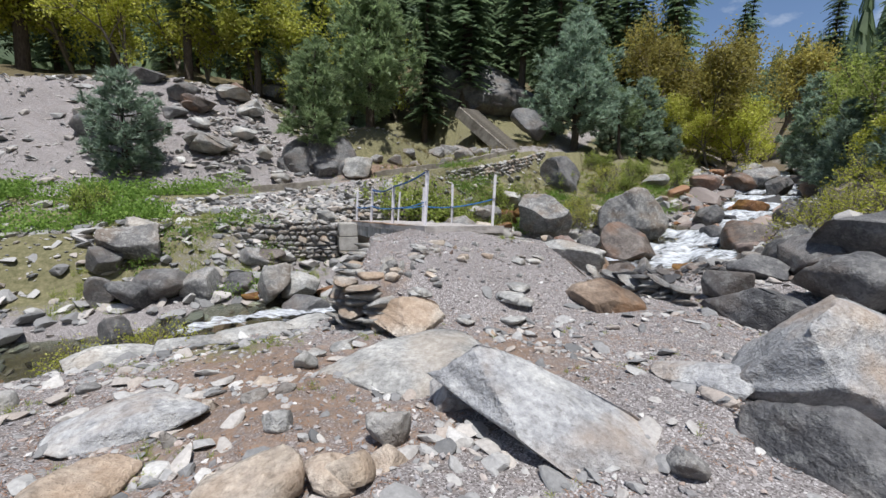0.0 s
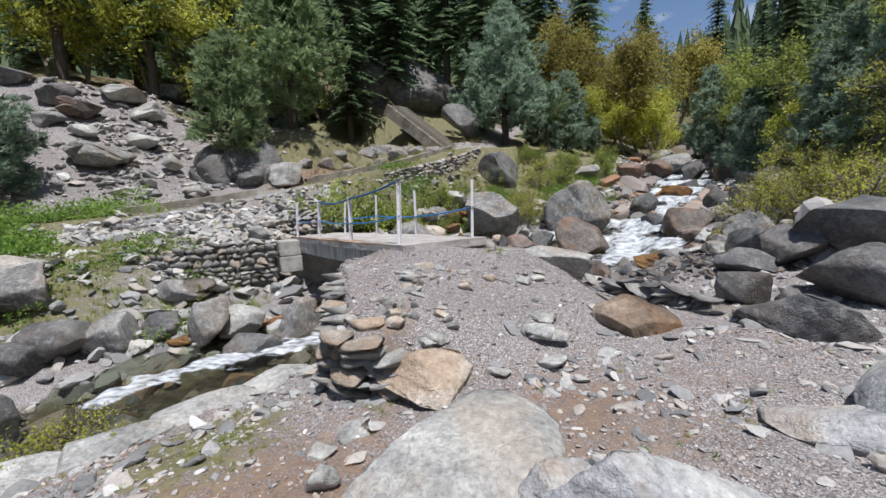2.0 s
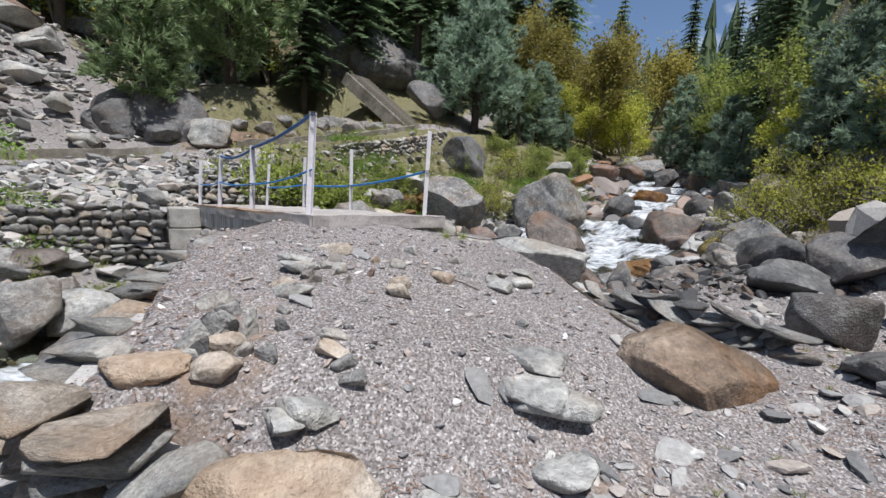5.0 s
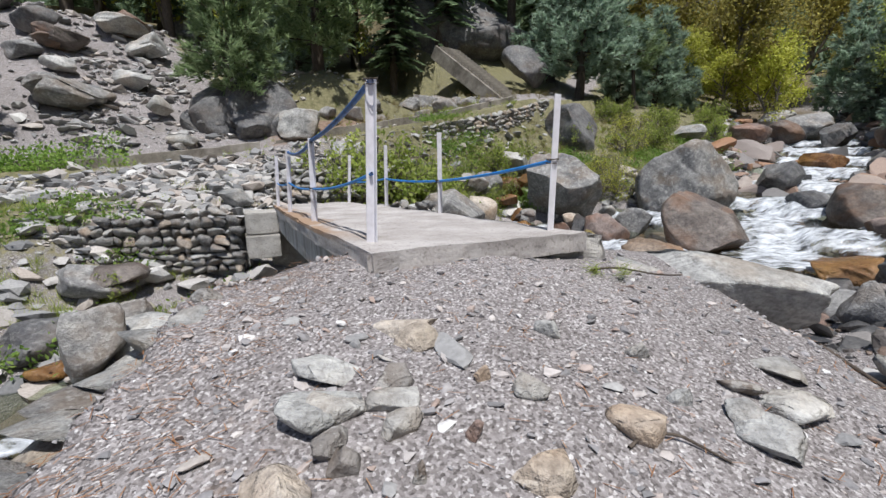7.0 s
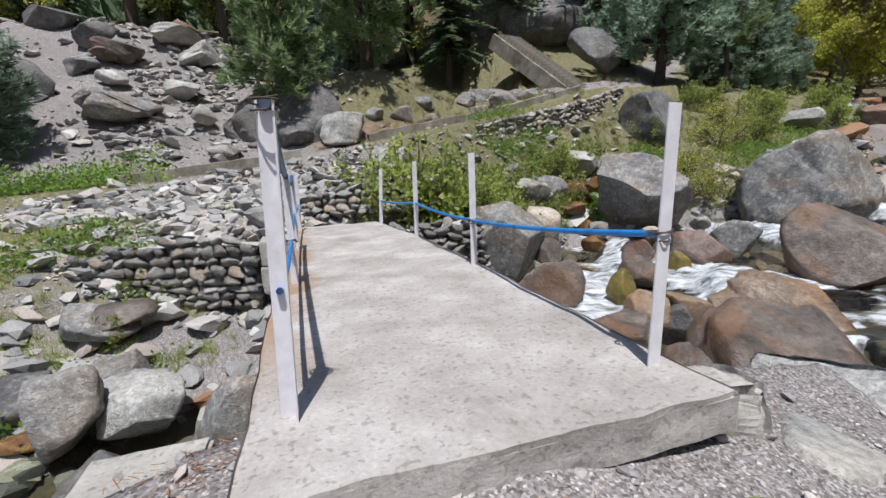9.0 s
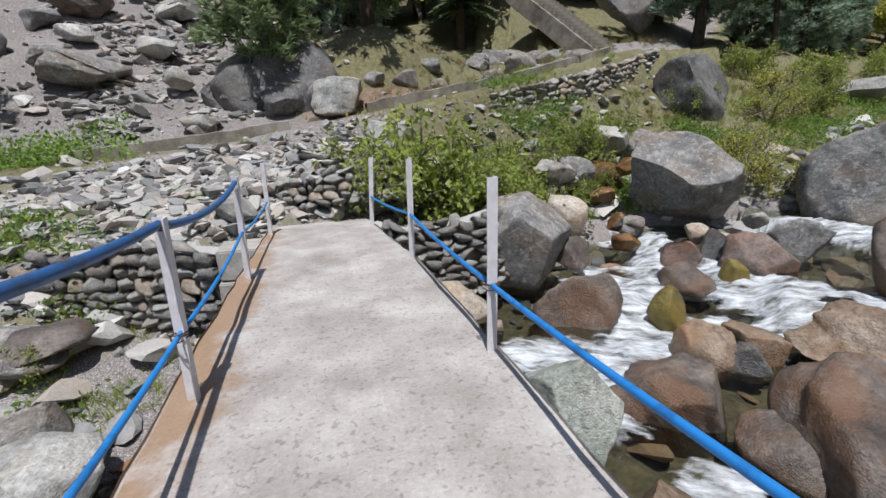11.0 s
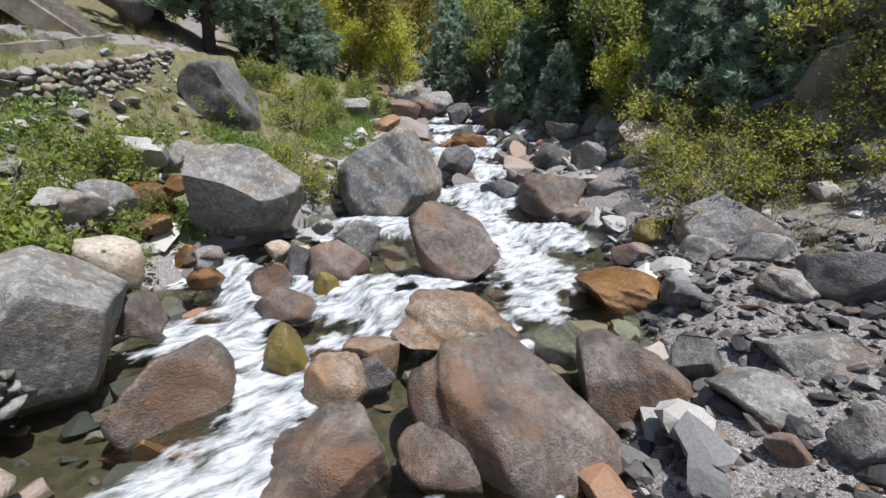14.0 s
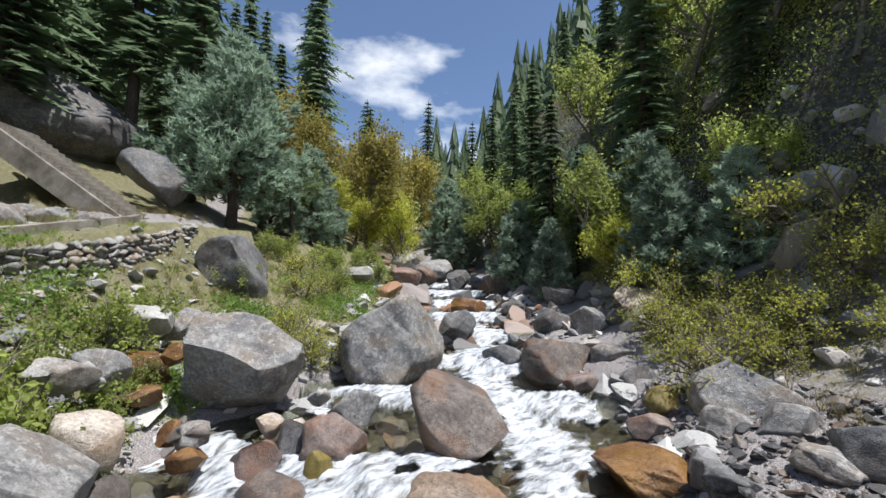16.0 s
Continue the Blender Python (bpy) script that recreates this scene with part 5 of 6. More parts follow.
boulder(2.14, 6.14, -0.41, 0.26, 0.20, 0.09, -25, "pale", 4, 14)
boulder(1.86, 5.91, -0.39, 0.20, 0.15, 0.09, -15, "grey", 4, 14)
boulder(0.94, 5.18, -0.34, 0.22, 0.17, 0.07, -5, "tan", 4, 14)
boulder(0.71, 4.10, -0.50, 0.15, 0.11, 0.09, 25, "grey", 4, 14)
boulder(2.85, 4.81, -0.77, 0.54, 0.41, 0.21, -35, "grey", 4, 14)
boulder(2.12, 1.28, -0.86, 1.95, 0.85, 0.66, -24, "white", 5, 16, "large pale grey wedge of rock with a sharp ridge", roll=9)
boulder(1.42, 1.78, -0.98, 0.75, 0.6, 0.40, -20, "white", 5, 16, "pale grey rock leaning on a larger wedge")
boulder(4.58, 2.42, -0.58, 2.3, 1.5, 1.20, 14, "white", 5, 13, roll=-8)
boulder(3.52, 2.36, -0.88, 0.85, 0.70, 0.48, -30, "white", 4, 14)
boulder(4.02, 1.12, -0.84, 1.35, 0.9, 0.62, -25, "dark", 5, 15, "blue-grey angular rock lying on gravel", roll=10)
boulder(5.05, 4.45, -0.78, 1.55, 0.95, 0.85, -38, "dark", 5, 13, "blue-grey rounded boulder beside the path")
boulder(3.12, 3.28, -1.04, 1.15, 0.62, 0.14, -52, "pale", 5, 14, "flat pale slab sunk in the ground")
boulder(0.98, 0.45, -0.90, 0.42, 0.36, 0.30, -15, "tan")
boulder(1.22, 0.62, -0.92, 0.30, 0.26, 0.26, 30, "tan")
boulder(3.08, 4.75, -0.84, 1.15, 0.85, 0.74, -15, "orange", 5, 8)


# ---- stone walls, kerb, steps ----
STONES = []
for i in range(10):
    r = rng_of(900 + i)
    STONES.append(mesh_of("stone", rock_points(2, r, cuts=15, lumps=0.05, limits=(0.28, 0.62)) * 0.5, sphere(2)[1], ROCK[("grey", "pale", "grey", "tan", "dark", "pale", "grey", "brown", "pale", "grey")[i]]))


def stone_wall(name, label, line, low, high, size, seed, flat=0.6, limit=300, lean=0.12, core=0.16, tilt=1.0, tones=tuple(range(10))):
    """A dry stone wall along a line of (x, y): low and high give its height at each corner."""
    rng = rng_of(seed)
    line = np.array(line, float)
    top = tagged(new(name), label, "wall", "dry stone walls", "structure")
    seg = np.linalg.norm(np.diff(line, axis=0), axis=1)
    run = np.concatenate([[0], np.cumsum(seg)])
    body_v, body_f = [], []
    for i in range(len(line)):
        u = line[min(i + 1, len(line) - 1)] - line[max(i - 1, 0)]
        nrm = np.array([u[1], -u[0]]) / np.linalg.norm(u)
        for o, z in ((0.02, low[i] - 0.3), (0.02, high[i] - 0.06), (-core * 2.5, high[i] - 0.06), (-core * 2.5, low[i] - 0.3)):
            body_v.append((*(line[i] + nrm * -abs(o) if o < 0 else line[i] - nrm * 0.02), z))
    for i in range(len(line) - 1):
        for j in range(3):
            body_f.append((i * 4 + j, i * 4 + 4 + j, i * 4 + 5 + j, i * 4 + 1 + j))
    piece("core", mesh_of("core", body_v, body_f, COBBLE, False), top, "dark earth between the stones")
    made, s, level = 0, 0.0, 0.0
    tallest = float(np.max(np.array(high) - np.array(low)))
    while level < tallest and made < limit:
        s = rng.uniform(0, size * 0.5)
        row = size * flat * rng.uniform(0.8, 1.2)
        while s < run[-1] and made < limit:
            w = size * rng.uniform(0.45, 1.7)
            mid = min(s + w / 2, run[-1])
            p = np.array([np.interp(mid, run, line[:, k]) for k in (0, 1)])
            i = min(int(np.searchsorted(run, mid, "right")) - 1, len(line) - 2)
            u = (line[i + 1] - line[i]) / seg[i]
            nrm = np.array([u[1], -u[0]])
            lo, hi = np.interp(mid, run, low), np.interp(mid, run, high)
            z = lo + level + row * 0.5
            if z < hi + row * 0.3:
                out = 0.03 + lean * (hi - z) + rng.uniform(-0.03, 0.04)
                ob = piece("stone", STONES[tones[int(rng.integers(len(tones)))]], top)
                ob.matrix_basis = Matrix.LocRotScale((p[0] + nrm[0] * out, p[1] + nrm[1] * out, z), Euler((rng.normal() * 0.22 * tilt, rng.normal() * 0.28 * tilt, math.atan2(u[1], u[0]) + rng.normal() * 0.15)), (w * 1.06, size * rng.uniform(0.9, 1.3), row * rng.uniform(1.0, 1.3)))
                made += 1
            s += w * 0.97
        level += row * 0.92
    return top


stone_wall("stone_wall", "dry stone retaining wall of grey rounded stones below the terrace", ((-7.6, 10.7), (-6.6, 11.2), (-5.6, 11.6), (-4.4, 11.75)), (-1.5, -1.6, -1.65, -1.6), (-0.75, -0.55, -0.5, -0.5), 0.25, 51, 0.66, tilt=0.7, tones=(0, 1, 2, 5, 6, 8, 3, 1))
stone_wall("stone_wall", "dry stone bank wall of dark stones above the water", ((-15, 6.6), (-12.5, 8.0), (-10.2, 9.3), (-8.3, 10.1)), (-2.3, -2.2, -2.1, -1.9), (-0.7, -0.8, -0.9, -1.1), 0.34, 52, 0.66, 220)
stone_wall("stone_wall", "stacked flat stones holding the edge of the gravel ramp", ((-0.90, 6.6), (-1.0, 5.9), (-0.76, 5.0), (-0.62, 4.4), (-0.50, 3.80), (-0.2, 3.62), (0.15, 3.55)), (-2.0, -1.8, -1.6, -1.4, -1.3, -1.25, -1.2), (-0.28, -0.34, -0.42, -0.44, -0.50, -0.58, -0.72), 0.34, 53, 0.34, 300, 0.04, 0.16, 0.3, (1, 5, 8, 0, 3, 1, 5))
stone_wall("stone_wall", "white stone wall below the rising path", ((-2.6, 20.8), (-0.6, 22.4), (1.2, 24.6), (2.6, 26.6)), (0.9, 1.35, 1.9, 2.5), (1.75, 2.2, 2.75, 3.35), 0.27, 54, 0.66, 300, tones=(1, 5, 8, 3, 0))
stone_wall("stone_wall", "pile of flat grey slabs at the foot of the ramp", ((3.1, 6.9), (3.5, 6.45), (3.95, 5.85), (4.35, 5.3)), (-1.1, -1.1, -1.1, -1.15), (-0.7, -0.62, -0.6, -0.66), 0.30, 55, 0.36, 90, core=0.05)
stone_wall("stone_wall", "low heap of cobbles beside the bridge end", ((-5.6, 14.6), (-4.5, 15.3), (-3.6, 16.0), (-2.6, 16.6)), (-0.6, -0.5, -0.5, -0.5), (-0.1, 0.15, 0.3, 0.25), 0.26, 56, 0.6, 120, 0.5, tones=(1, 5, 8, 0, 3))
stone_wall("stone_wall", "stones packed under the end of the bridge", ((-3.2, 13.9), (-2.3, 13.75), (-1.4, 14.6), (-0.9, 15.6)), (-1.8, -1.9, -1.8, -1.7), (-0.55, -0.6, -0.55, -0.5), 0.24, 57, 0.7, 160, 0.3, tones=(1, 0, 2, 5, 6))


def strip(name, label, line, wide, high, material, ribs=0):
    """A low kerb along (x, y, z): a box section with a worn top."""
    line = np.array(line, float)
    n = 60
    run = np.concatenate([[0], np.cumsum(np.linalg.norm(np.diff(line[:, :2], axis=0), axis=1))])
    k = np.linspace(0, run[-1], n)
    c = np.stack([np.interp(k, run, line[:, i]) for i in range(3)], 1)
    u = unit(np.gradient(c[:, :2], axis=0))
    nrm = np.stack([u[:, 1], -u[:, 0]], 1)
    wob = 0.035 * wobble(k, k * 0.3, 0.5, 2) + 0.02 * wobble(k, k * 0.7, 0.17, 5)
    ring = [(0.0, -0.35), (0.0, high * 0.97), (0.03, high), (wide - 0.03, high), (wide, high * 0.95), (wide, -0.35)]
    v = np.stack([np.concatenate([c[:, :2] + nrm * (0.5 * wide - a + wob[:, None] * 0.5), (c[:, 2] + z + wob)[:, None]], 1) for a, z in ring], 1).reshape(-1, 3)
    i, j = np.meshgrid(np.arange(n - 1), np.arange(5), indexing="ij")
    i, j = i.ravel(), j.ravel()
    f = np.stack([i * 6 + j, i * 6 + j + 1, i * 6 + 6 + j + 1, i * 6 + 6 + j], 1)
    return tagged(new(name, mesh_of(name, v, f, material, False)), label, "kerb", "", "structure")


strip("kerb", "low weathered concrete kerb along the path", ((-14.5, 11.6, 0.15), (-10.9, 14.9, 0.30), (-8.6, 17.2, 0.65), (-7.6, 18.05, 0.86)), 0.28, 0.30, PATH_EDGE)
strip("kerb", "low weathered concrete kerb along the path", ((-5.9, 19.5, 1.3), (-2.0, 22.9, 2.2), (0.9, 26.3, 3.2)), 0.3, 0.28, PATH_EDGE)
ledge = tagged(new("path_steps"), "long worn concrete steps in the path edge", "steps", "", "structure")
for i in range(5):
    ob = part("step", box_bm(-1.15, 1.15, -0.5, 0.5, -0.2, 0.2, 0.02, 0.02, 6, 60 + i), PATH_EDGE, ledge)
    ob.matrix_basis = pose(-6.75 + 0.05 * i - 0.1, 18.78 + 0.10 * i + 0.45, 0.82 + 0.085 * i, 0, -9, 41)


flight = tagged(new("stair_flight"), "long straight concrete stair climbing the slope", "stairs", "", "structure")
way = np.array((-3.4, 2.5)) / math.hypot(3.4, 2.5)
turn = math.degrees(math.atan2(way[1], way[0])) - 90
for i in range(19):
    c = np.array((1.0, 26.9)) + way * (0.24 * i)
    ob = part("step", box_bm(-0.75, 0.75, -0.12, 0.16, -0.5, 0.0, 0.012, 0.012, 2, 80 + i), PATH_EDGE, flight)
    ob.matrix_basis = pose(c[0], c[1], 3.5 + 0.165 * i, 0, 0, turn)
for sg in (-1, 1):
    bm = box_bm(-0.08, 0.08, -0.2, 4.7, -0.75, -0.05, 0.015, 0.01, 8, 99 + sg)
    ob = part("side_beam", bm, PATH_EDGE, flight)
    c = np.array((1.0, 26.9)) + np.array((way[1], -way[0])) * 0.82 * sg
    ob.matrix_basis = pose(c[0], c[1], 3.45, math.degrees(math.atan(0.165 / 0.24)), 0, turn)
    for v in ob.data.vertices:
        v.co.y *= 1.18

# ledge under the pine: dark tone carries the shadow below its overhang
for x, y, z, s in ((-10.2, 18.7, 1.5, 1.5), (-9.3, 18.8, 1.7, 1.9), (-8.3, 19.0, 1.75, 1.8), (-7.6, 19.4, 1.6, 1.3), (-9.0, 19.6, 2.4, 2.4), (-8.0, 19.9, 2.3, 2.0), (-10.0, 19.5, 2.2, 1.9)):
    boulder(x, y, z, s * 1.1, s, s * 1.1, 40 * s, "dark", 4, 14, "rock of the ledge below a round pine, toned dark for the shade there")
boulder(-2.6, 35.5, 8.2, 9.5, 6.0, 6.5, 15, "dark", 5, 12, "huge dark overhanging boulder behind the stairs")
boulder(1.77, 30.24, 5.48, 3.0, 2.2, 2.2, 40, "dark", 4, 12, "dark boulder beside the stairs")
boulder(-16.5, 15.2, 3.3, 3.4, 2.6, 1.8, 20, "dark", 4, 13, "layered dark rock ledge on the slope")
for x, y, s in ((-5.6, 21.9, 0.7), (-4.6, 22.6, 0.5), (-6.4, 21.2, 0.55), (-3.6, 27.2, 1.2), (-2.9, 28.2, 1.5), (-1.8, 27.6, 1.0), (-4.6, 28.4, 1.3), (-4.2, 26.4, 0.8), (-3.0, 24.6, 0.9), (-2.2, 25.6, 1.1), (-1.2, 26.3, 0.8), (-3.9, 25.5, 0.7), (-5.2, 23.4, 0.6), (-0.3, 25.1, 0.5)):
    boulder(x, y, ground_at(x, y) + 0.2 * s, s * 1.3, s, s * 0.9, 30 * s, "grey")


for x, y, w, h in ((-1.35, 6.0, 1.0, 0.6), (-1.75, 5.2, 1.2, 0.5), (-2.3, 4.4, 1.3, 0.5), (-2.9, 3.7, 1.2, 0.45), (-3.5, 3.05, 1.3, 0.5)):
    boulder(x, y, ground_at(x, y) - 0.02, w, w * 0.6, h, 48, "pale", 4, 14, "pale flat rock ledge along the water's edge")
boulder(0.50, 3.34, -0.88, 1.0, 0.66, 0.52, 6, "tan", 5, 13, "tan angular stone at the foot of the ramp")
boulder(0.90, 2.36, -1.06, 1.45, 1.70, 0.42, -22, "pale", 5, 12, "large smooth grey slab at the foot of the ramp")


# ---- loose stones ----
def scatter(name, label, spots, sizes, material, seed, level=2, flat=(0.3, 0.75), sink=0.3, kind="stuff", category="stones"):
    """Many joined stones lying on the ground."""
    rng = rng_of(seed)
    shapes = [rock_points(level, rng, cuts=13, lumps=0.06, limits=(0.3, 0.72)) * 0.5 for _ in range(14)]
    face = sphere(level)[1]
    n = len(spots)
    pick = rng.integers(0, 14, n)
    base = np.stack(shapes)[pick]
    a = rng.uniform(0, 6.28, n)
    sc = np.stack([sizes * rng.uniform(0.8, 1.35, n), sizes * rng.uniform(0.65, 1.0, n), sizes * rng.uniform(*flat, n)], 1)
    p = base * sc[:, None]
    tilt = rng.normal(size=(n, 2)) * 0.22
    p[..., 2] += p[..., 0] * tilt[:, :1] + p[..., 1] * tilt[:, 1:]
    x = p[..., 0] * np.cos(a)[:, None] - p[..., 1] * np.sin(a)[:, None] + spots[:, :1]
    y = p[..., 0] * np.sin(a)[:, None] + p[..., 1] * np.cos(a)[:, None] + spots[:, 1:2]
    z = p[..., 2] + (ground_height(spots[:, 0], spots[:, 1]) + sc[:, 2] * (0.5 - sink))[:, None]
    v = np.stack([x, y, z], -1).reshape(-1, 3)
    f = (face[None] + (np.arange(n) * len(shapes[0]))[:, None, None]).reshape(-1, 3)
    tagged(new(name, mesh_of(name, v, f, material, False)), label, category, "", kind)


def spread(n, box, seed, keep):
    """Random places in a box (x0, x1, y0, y1), thinned by keep(x, y)."""
    rng = rng_of(seed)
    got = []
    while sum(map(len, got)) < n:
        x, y = rng.uniform(box[0], box[1], 4 * n), rng.uniform(box[2], box[3], 4 * n)
        got.append(np.stack([x, y], 1)[rng.uniform(size=4 * n) < keep(x, y)])
    return np.concatenate(got)[:n]


def bank(x, y):
    d, (zw, hw) = along(x, y, STREAM)
    return d, np.abs(d) - hw


def log_sizes(n, lo, hi, seed, power=2.2):
    return lo * (hi / lo) ** (rng_of(seed).uniform(size=n) ** power)


def scree_keep(x, y):
    d, b = bank(x, y)
    tr = along(x, y, TRACK)[0]
    return (d > 0) * (b > 2.4) * (b < 19) * (0.25 + 0.75 * smooth(-0.2, 0.5, wobble(x, y, 1.8, 3))) * np.where((tr > -1.6) & (tr < 0.6), 0.03, 1) * np.where(x + 0.9 * y < 1.5, 0.35, 1) * np.where((x > -8.2) & (tr > 0), 0.10, 1) * np.where(tr > 0, 0.6, 1) * np.where(b > 14, 0.6, 1) * np.where(x > -2.5, 0.4, 1)


n = 9000
scatter("scree", "loose grey and white stones on the slope", spread(n, (-27, 3, 6, 27), 61, scree_keep), log_sizes(n, 0.07, 0.55, 62, 3.2), COBBLE, 63, 1, (0.25, 0.6))
n = 1900
scatter("cobbles", "pale cobbles on the terrace by the bridge", spread(n, (-11, -2, 11.5, 17.5), 64, lambda x, y: (bank(x, y)[0] > 0) * (bank(x, y)[1] > 3.0) * (along(x, y, TRACK)[0] < -1.6) * (0.2 + 0.8 * (wobble(x, y, 1.2, 5) > -0.1))), log_sizes(n, 0.10, 0.42, 65, 1.6), COBBLE, 66)


def bank_keep(x, y):
    d, b = bank(x, y)
    b = b + np.where((d < 0) & (y > 8.2) & (y < 16), 1.2 * (b > 0.3), 0)
    ramp = ramp_height(x, y)[1]
    return (b > -0.5) * (b < np.where(d > 0, 2.6, 2.0)) * np.where((d < 0) & (y < 8.2), (b < 0.5) * 0.6, 1) * (ramp < 0.1) * np.where(y > 24, 0.5, 1)


n = 1500
scatter("bank_stones", "grey and dark stones along the stream banks", spread(n, (-14, 20, 3, 38), 67, bank_keep), log_sizes(n, 0.14, 0.75, 68, 1.8), COBBLE, 69)
n = 1700
scatter("bed_stones", "brown and grey stones in the stream bed", spread(n, (-10, 20, 4, 40), 70, lambda x, y: (bank(x, y)[1] < 0.1) * np.where(y > 17, 1.0, 0.6)), log_sizes(n, 0.14, 0.8, 71, 1.9), STREAM_STONE, 72, 2, (0.4, 0.85))
n = 240
scatter("far_rocks", "heaped grey rocks up the stream", spread(n, (9, 24, 19, 42), 73, lambda x, y: (bank(x, y)[1] < 1.5) * 1.0), log_sizes(n, 0.5, 1.5, 74, 1.4), STREAM_STONE, 75, 3)
n = 4200
scatter("gravel_stones", "dark gravel and stones on the near bank", spread(n, (3.5, 10, 7.2, 13.5), 76, lambda x, y: (bank(x, y)[0] < 0) * (bank(x, y)[1] > -0.2) * (along(x, y, HILL)[0] > -1.0) * (ramp_height(x, y)[1] < 0.1)), log_sizes(n, 0.03, 0.30, 77, 3.0), WET_SHINGLE, 78)


def near_keep(x, y):
    d, b = bank(x, y)
    return (d < 0) * (b > 0.4) * (0.3 + 0.7 * smooth(-0.3, 0.4, wobble(x, y, 0.9, 6))) * np.where(ramp_height(x, y)[1] > 0.3, 0.05, 1)


n = 3400
scatter("loose_stones", "loose angular stones on the ground by the ramp", spread(n, (-3.8, 8, -1.6, 7.0), 79, near_keep), log_sizes(n, 0.05, 0.25, 80, 2.4), COBBLE, 81, 2, (0.2, 0.5))
n = 26000
scatter("pebbles", "fine mixed gravel", spread(n, (-3.8, 7.5, -1.5, 8.2), 82, lambda x, y: (bank(x, y)[0] < 0) * (bank(x, y)[1] > 0.4) * 1.0), log_sizes(n, 0.010, 0.06, 83, 3.2), PEBBLE, 84, 1)
n = 420
scatter("hill_rocks", "grey rocks showing through the steep slope", spread(n, (7, 24, -2, 34), 85, lambda x, y: ((along(x, y, HILL)[0] < -0.6) & (along(x, y, HILL)[0] > -7)) * 1.0), log_sizes(n, 0.2, 1.3, 86, 2.0), COBBLE, 87, 2, (0.6, 1.2), 0.4)


# ---- small plants ----
def tufts(name, label, spots, material, seed, count=22, length=0.25, width=0.006, category="grass", spreadout=0.5, kind="stuff"):
    rng = rng_of(seed)
    c = np.column_stack([spots, ground_height(spots[:, 0], spots[:, 1]) - 0.02])
    v, f = needles(c, np.tile([0, 0, 1.0], (len(c), 1)), rng, count, length, width, spreadout)
    tagged(new(name, mesh_of(name, v, f, material, False)), label, category, "", kind)


def herbs(name, label, spots, material, seed, count=26, size=0.09, high=0.3, wide=0.22, category="plants"):
    rng = rng_of(seed)
    c = np.repeat(np.column_stack([spots, ground_height(spots[:, 0], spots[:, 1])]), count, 0)
    h = high * rng.uniform(0.3, 1.4, len(spots)).repeat(count)
    c = c + np.stack([rng.normal(size=len(c)) * wide, rng.normal(size=len(c)) * wide, h * rng.uniform(0.1, 1, len(c))], 1)
    tagged(new(name, mesh_of(name, *leaves(c, rng, size, 0.8), material, False)), label, category, "", "stuff")


herbs("herbs", "bright green herbs over the lower slope", spread(950, (-21, -6.5, 5.5, 16.5), 91, lambda x, y: (0.12 + (wobble(x, y, 1.3, 6) > -0.1)) * 0.85 * (bank(x, y)[0] > 0) * (bank(x, y)[1] > 4.2) * (bank(x, y)[1] < 9.0) * (x < -10.8 + 1.5 * wobble(x, y, 1.5, 2))), HERB, 92, 26, 0.12, 0.5)
herbs("herbs", "green herbs between the bank stones", spread(900, (-9, 14, 8, 27), 93, lambda x, y: (bank(x, y)[0] > 0) * (bank(x, y)[1] > 0.5) * (bank(x, y)[1] < 5) * (wobble(x, y, 1.3, 5) > 0.05) * np.where((x < -2.5) & (y > 12), 0, 1)), HERB, 94, 24, 0.09, 0.28)
tufts("grass", "green and straw-coloured grass tufts on the banks", spread(1500, (-10, 16, 6, 27), 95, lambda x, y: (bank(x, y)[0] > 0) * (bank(x, y)[1] > 0.4) * (bank(x, y)[1] < 8) * (wobble(x, y, 1.1, 9) > 0.0) * np.where((x < -2.2) & (y > 11.5), 0.12, 1)), OLIVE, 96, 16, 0.26)
tufts("dry_grass", "dry straw-coloured grass on the slopes", spread(2000, (-8, 20, -2, 30), 97, lambda x, y: np.where(bank(x, y)[0] > 0, (bank(x, y)[1] > 1.2) * (x > -6) * (np.abs(along(x, y, TRACK)[0] + 0.7) > 0.8) * np.where(y < 18, 0.1, 0.8), (along(x, y, HILL)[0] < -0.3) * (along(x, y, HILL)[0] > -5))), DRY, 98, 18, 0.34)
tufts("short_grass", "thin patches of short grass by the ramp", spread(420, (-3.6, 5.5, 0.0, 6.5), 99, lambda x, y: (bank(x, y)[0] < 0) * (bank(x, y)[1] > 0.2) * (ramp_height(x, y)[1] < 0.2) * (wobble(x, y, 0.6, 4) > 0.25) * np.where(x < 0.2, 1, 0.12)), OLIVE, 100, 26, 0.07, 0.004, "grass", 0.9)
herbs("shrub_cover", "low green scrub covering the steep slope", spread(2700, (7, 26, -4, 36), 101, lambda x, y: ((along(x, y, HILL)[0] < -3.2) & (along(x, y, HILL)[0] > -12)) * (0.25 + 0.75 * (wobble(x, y, 2.2, 8) > -0.1))), OLIVE, 102, 40, 0.10, 0.8, 0.42)
herbs("fern_cover", "dark undergrowth on the shaded slope", spread(900, (9, 30, -6, 44), 103, lambda x, y: ((along(x, y, HILL)[0] < -4.0) & (along(x, y, HILL)[0] > -16)) * 1.0), OLIVE, 104, 36, 0.13, 0.9, 0.5)


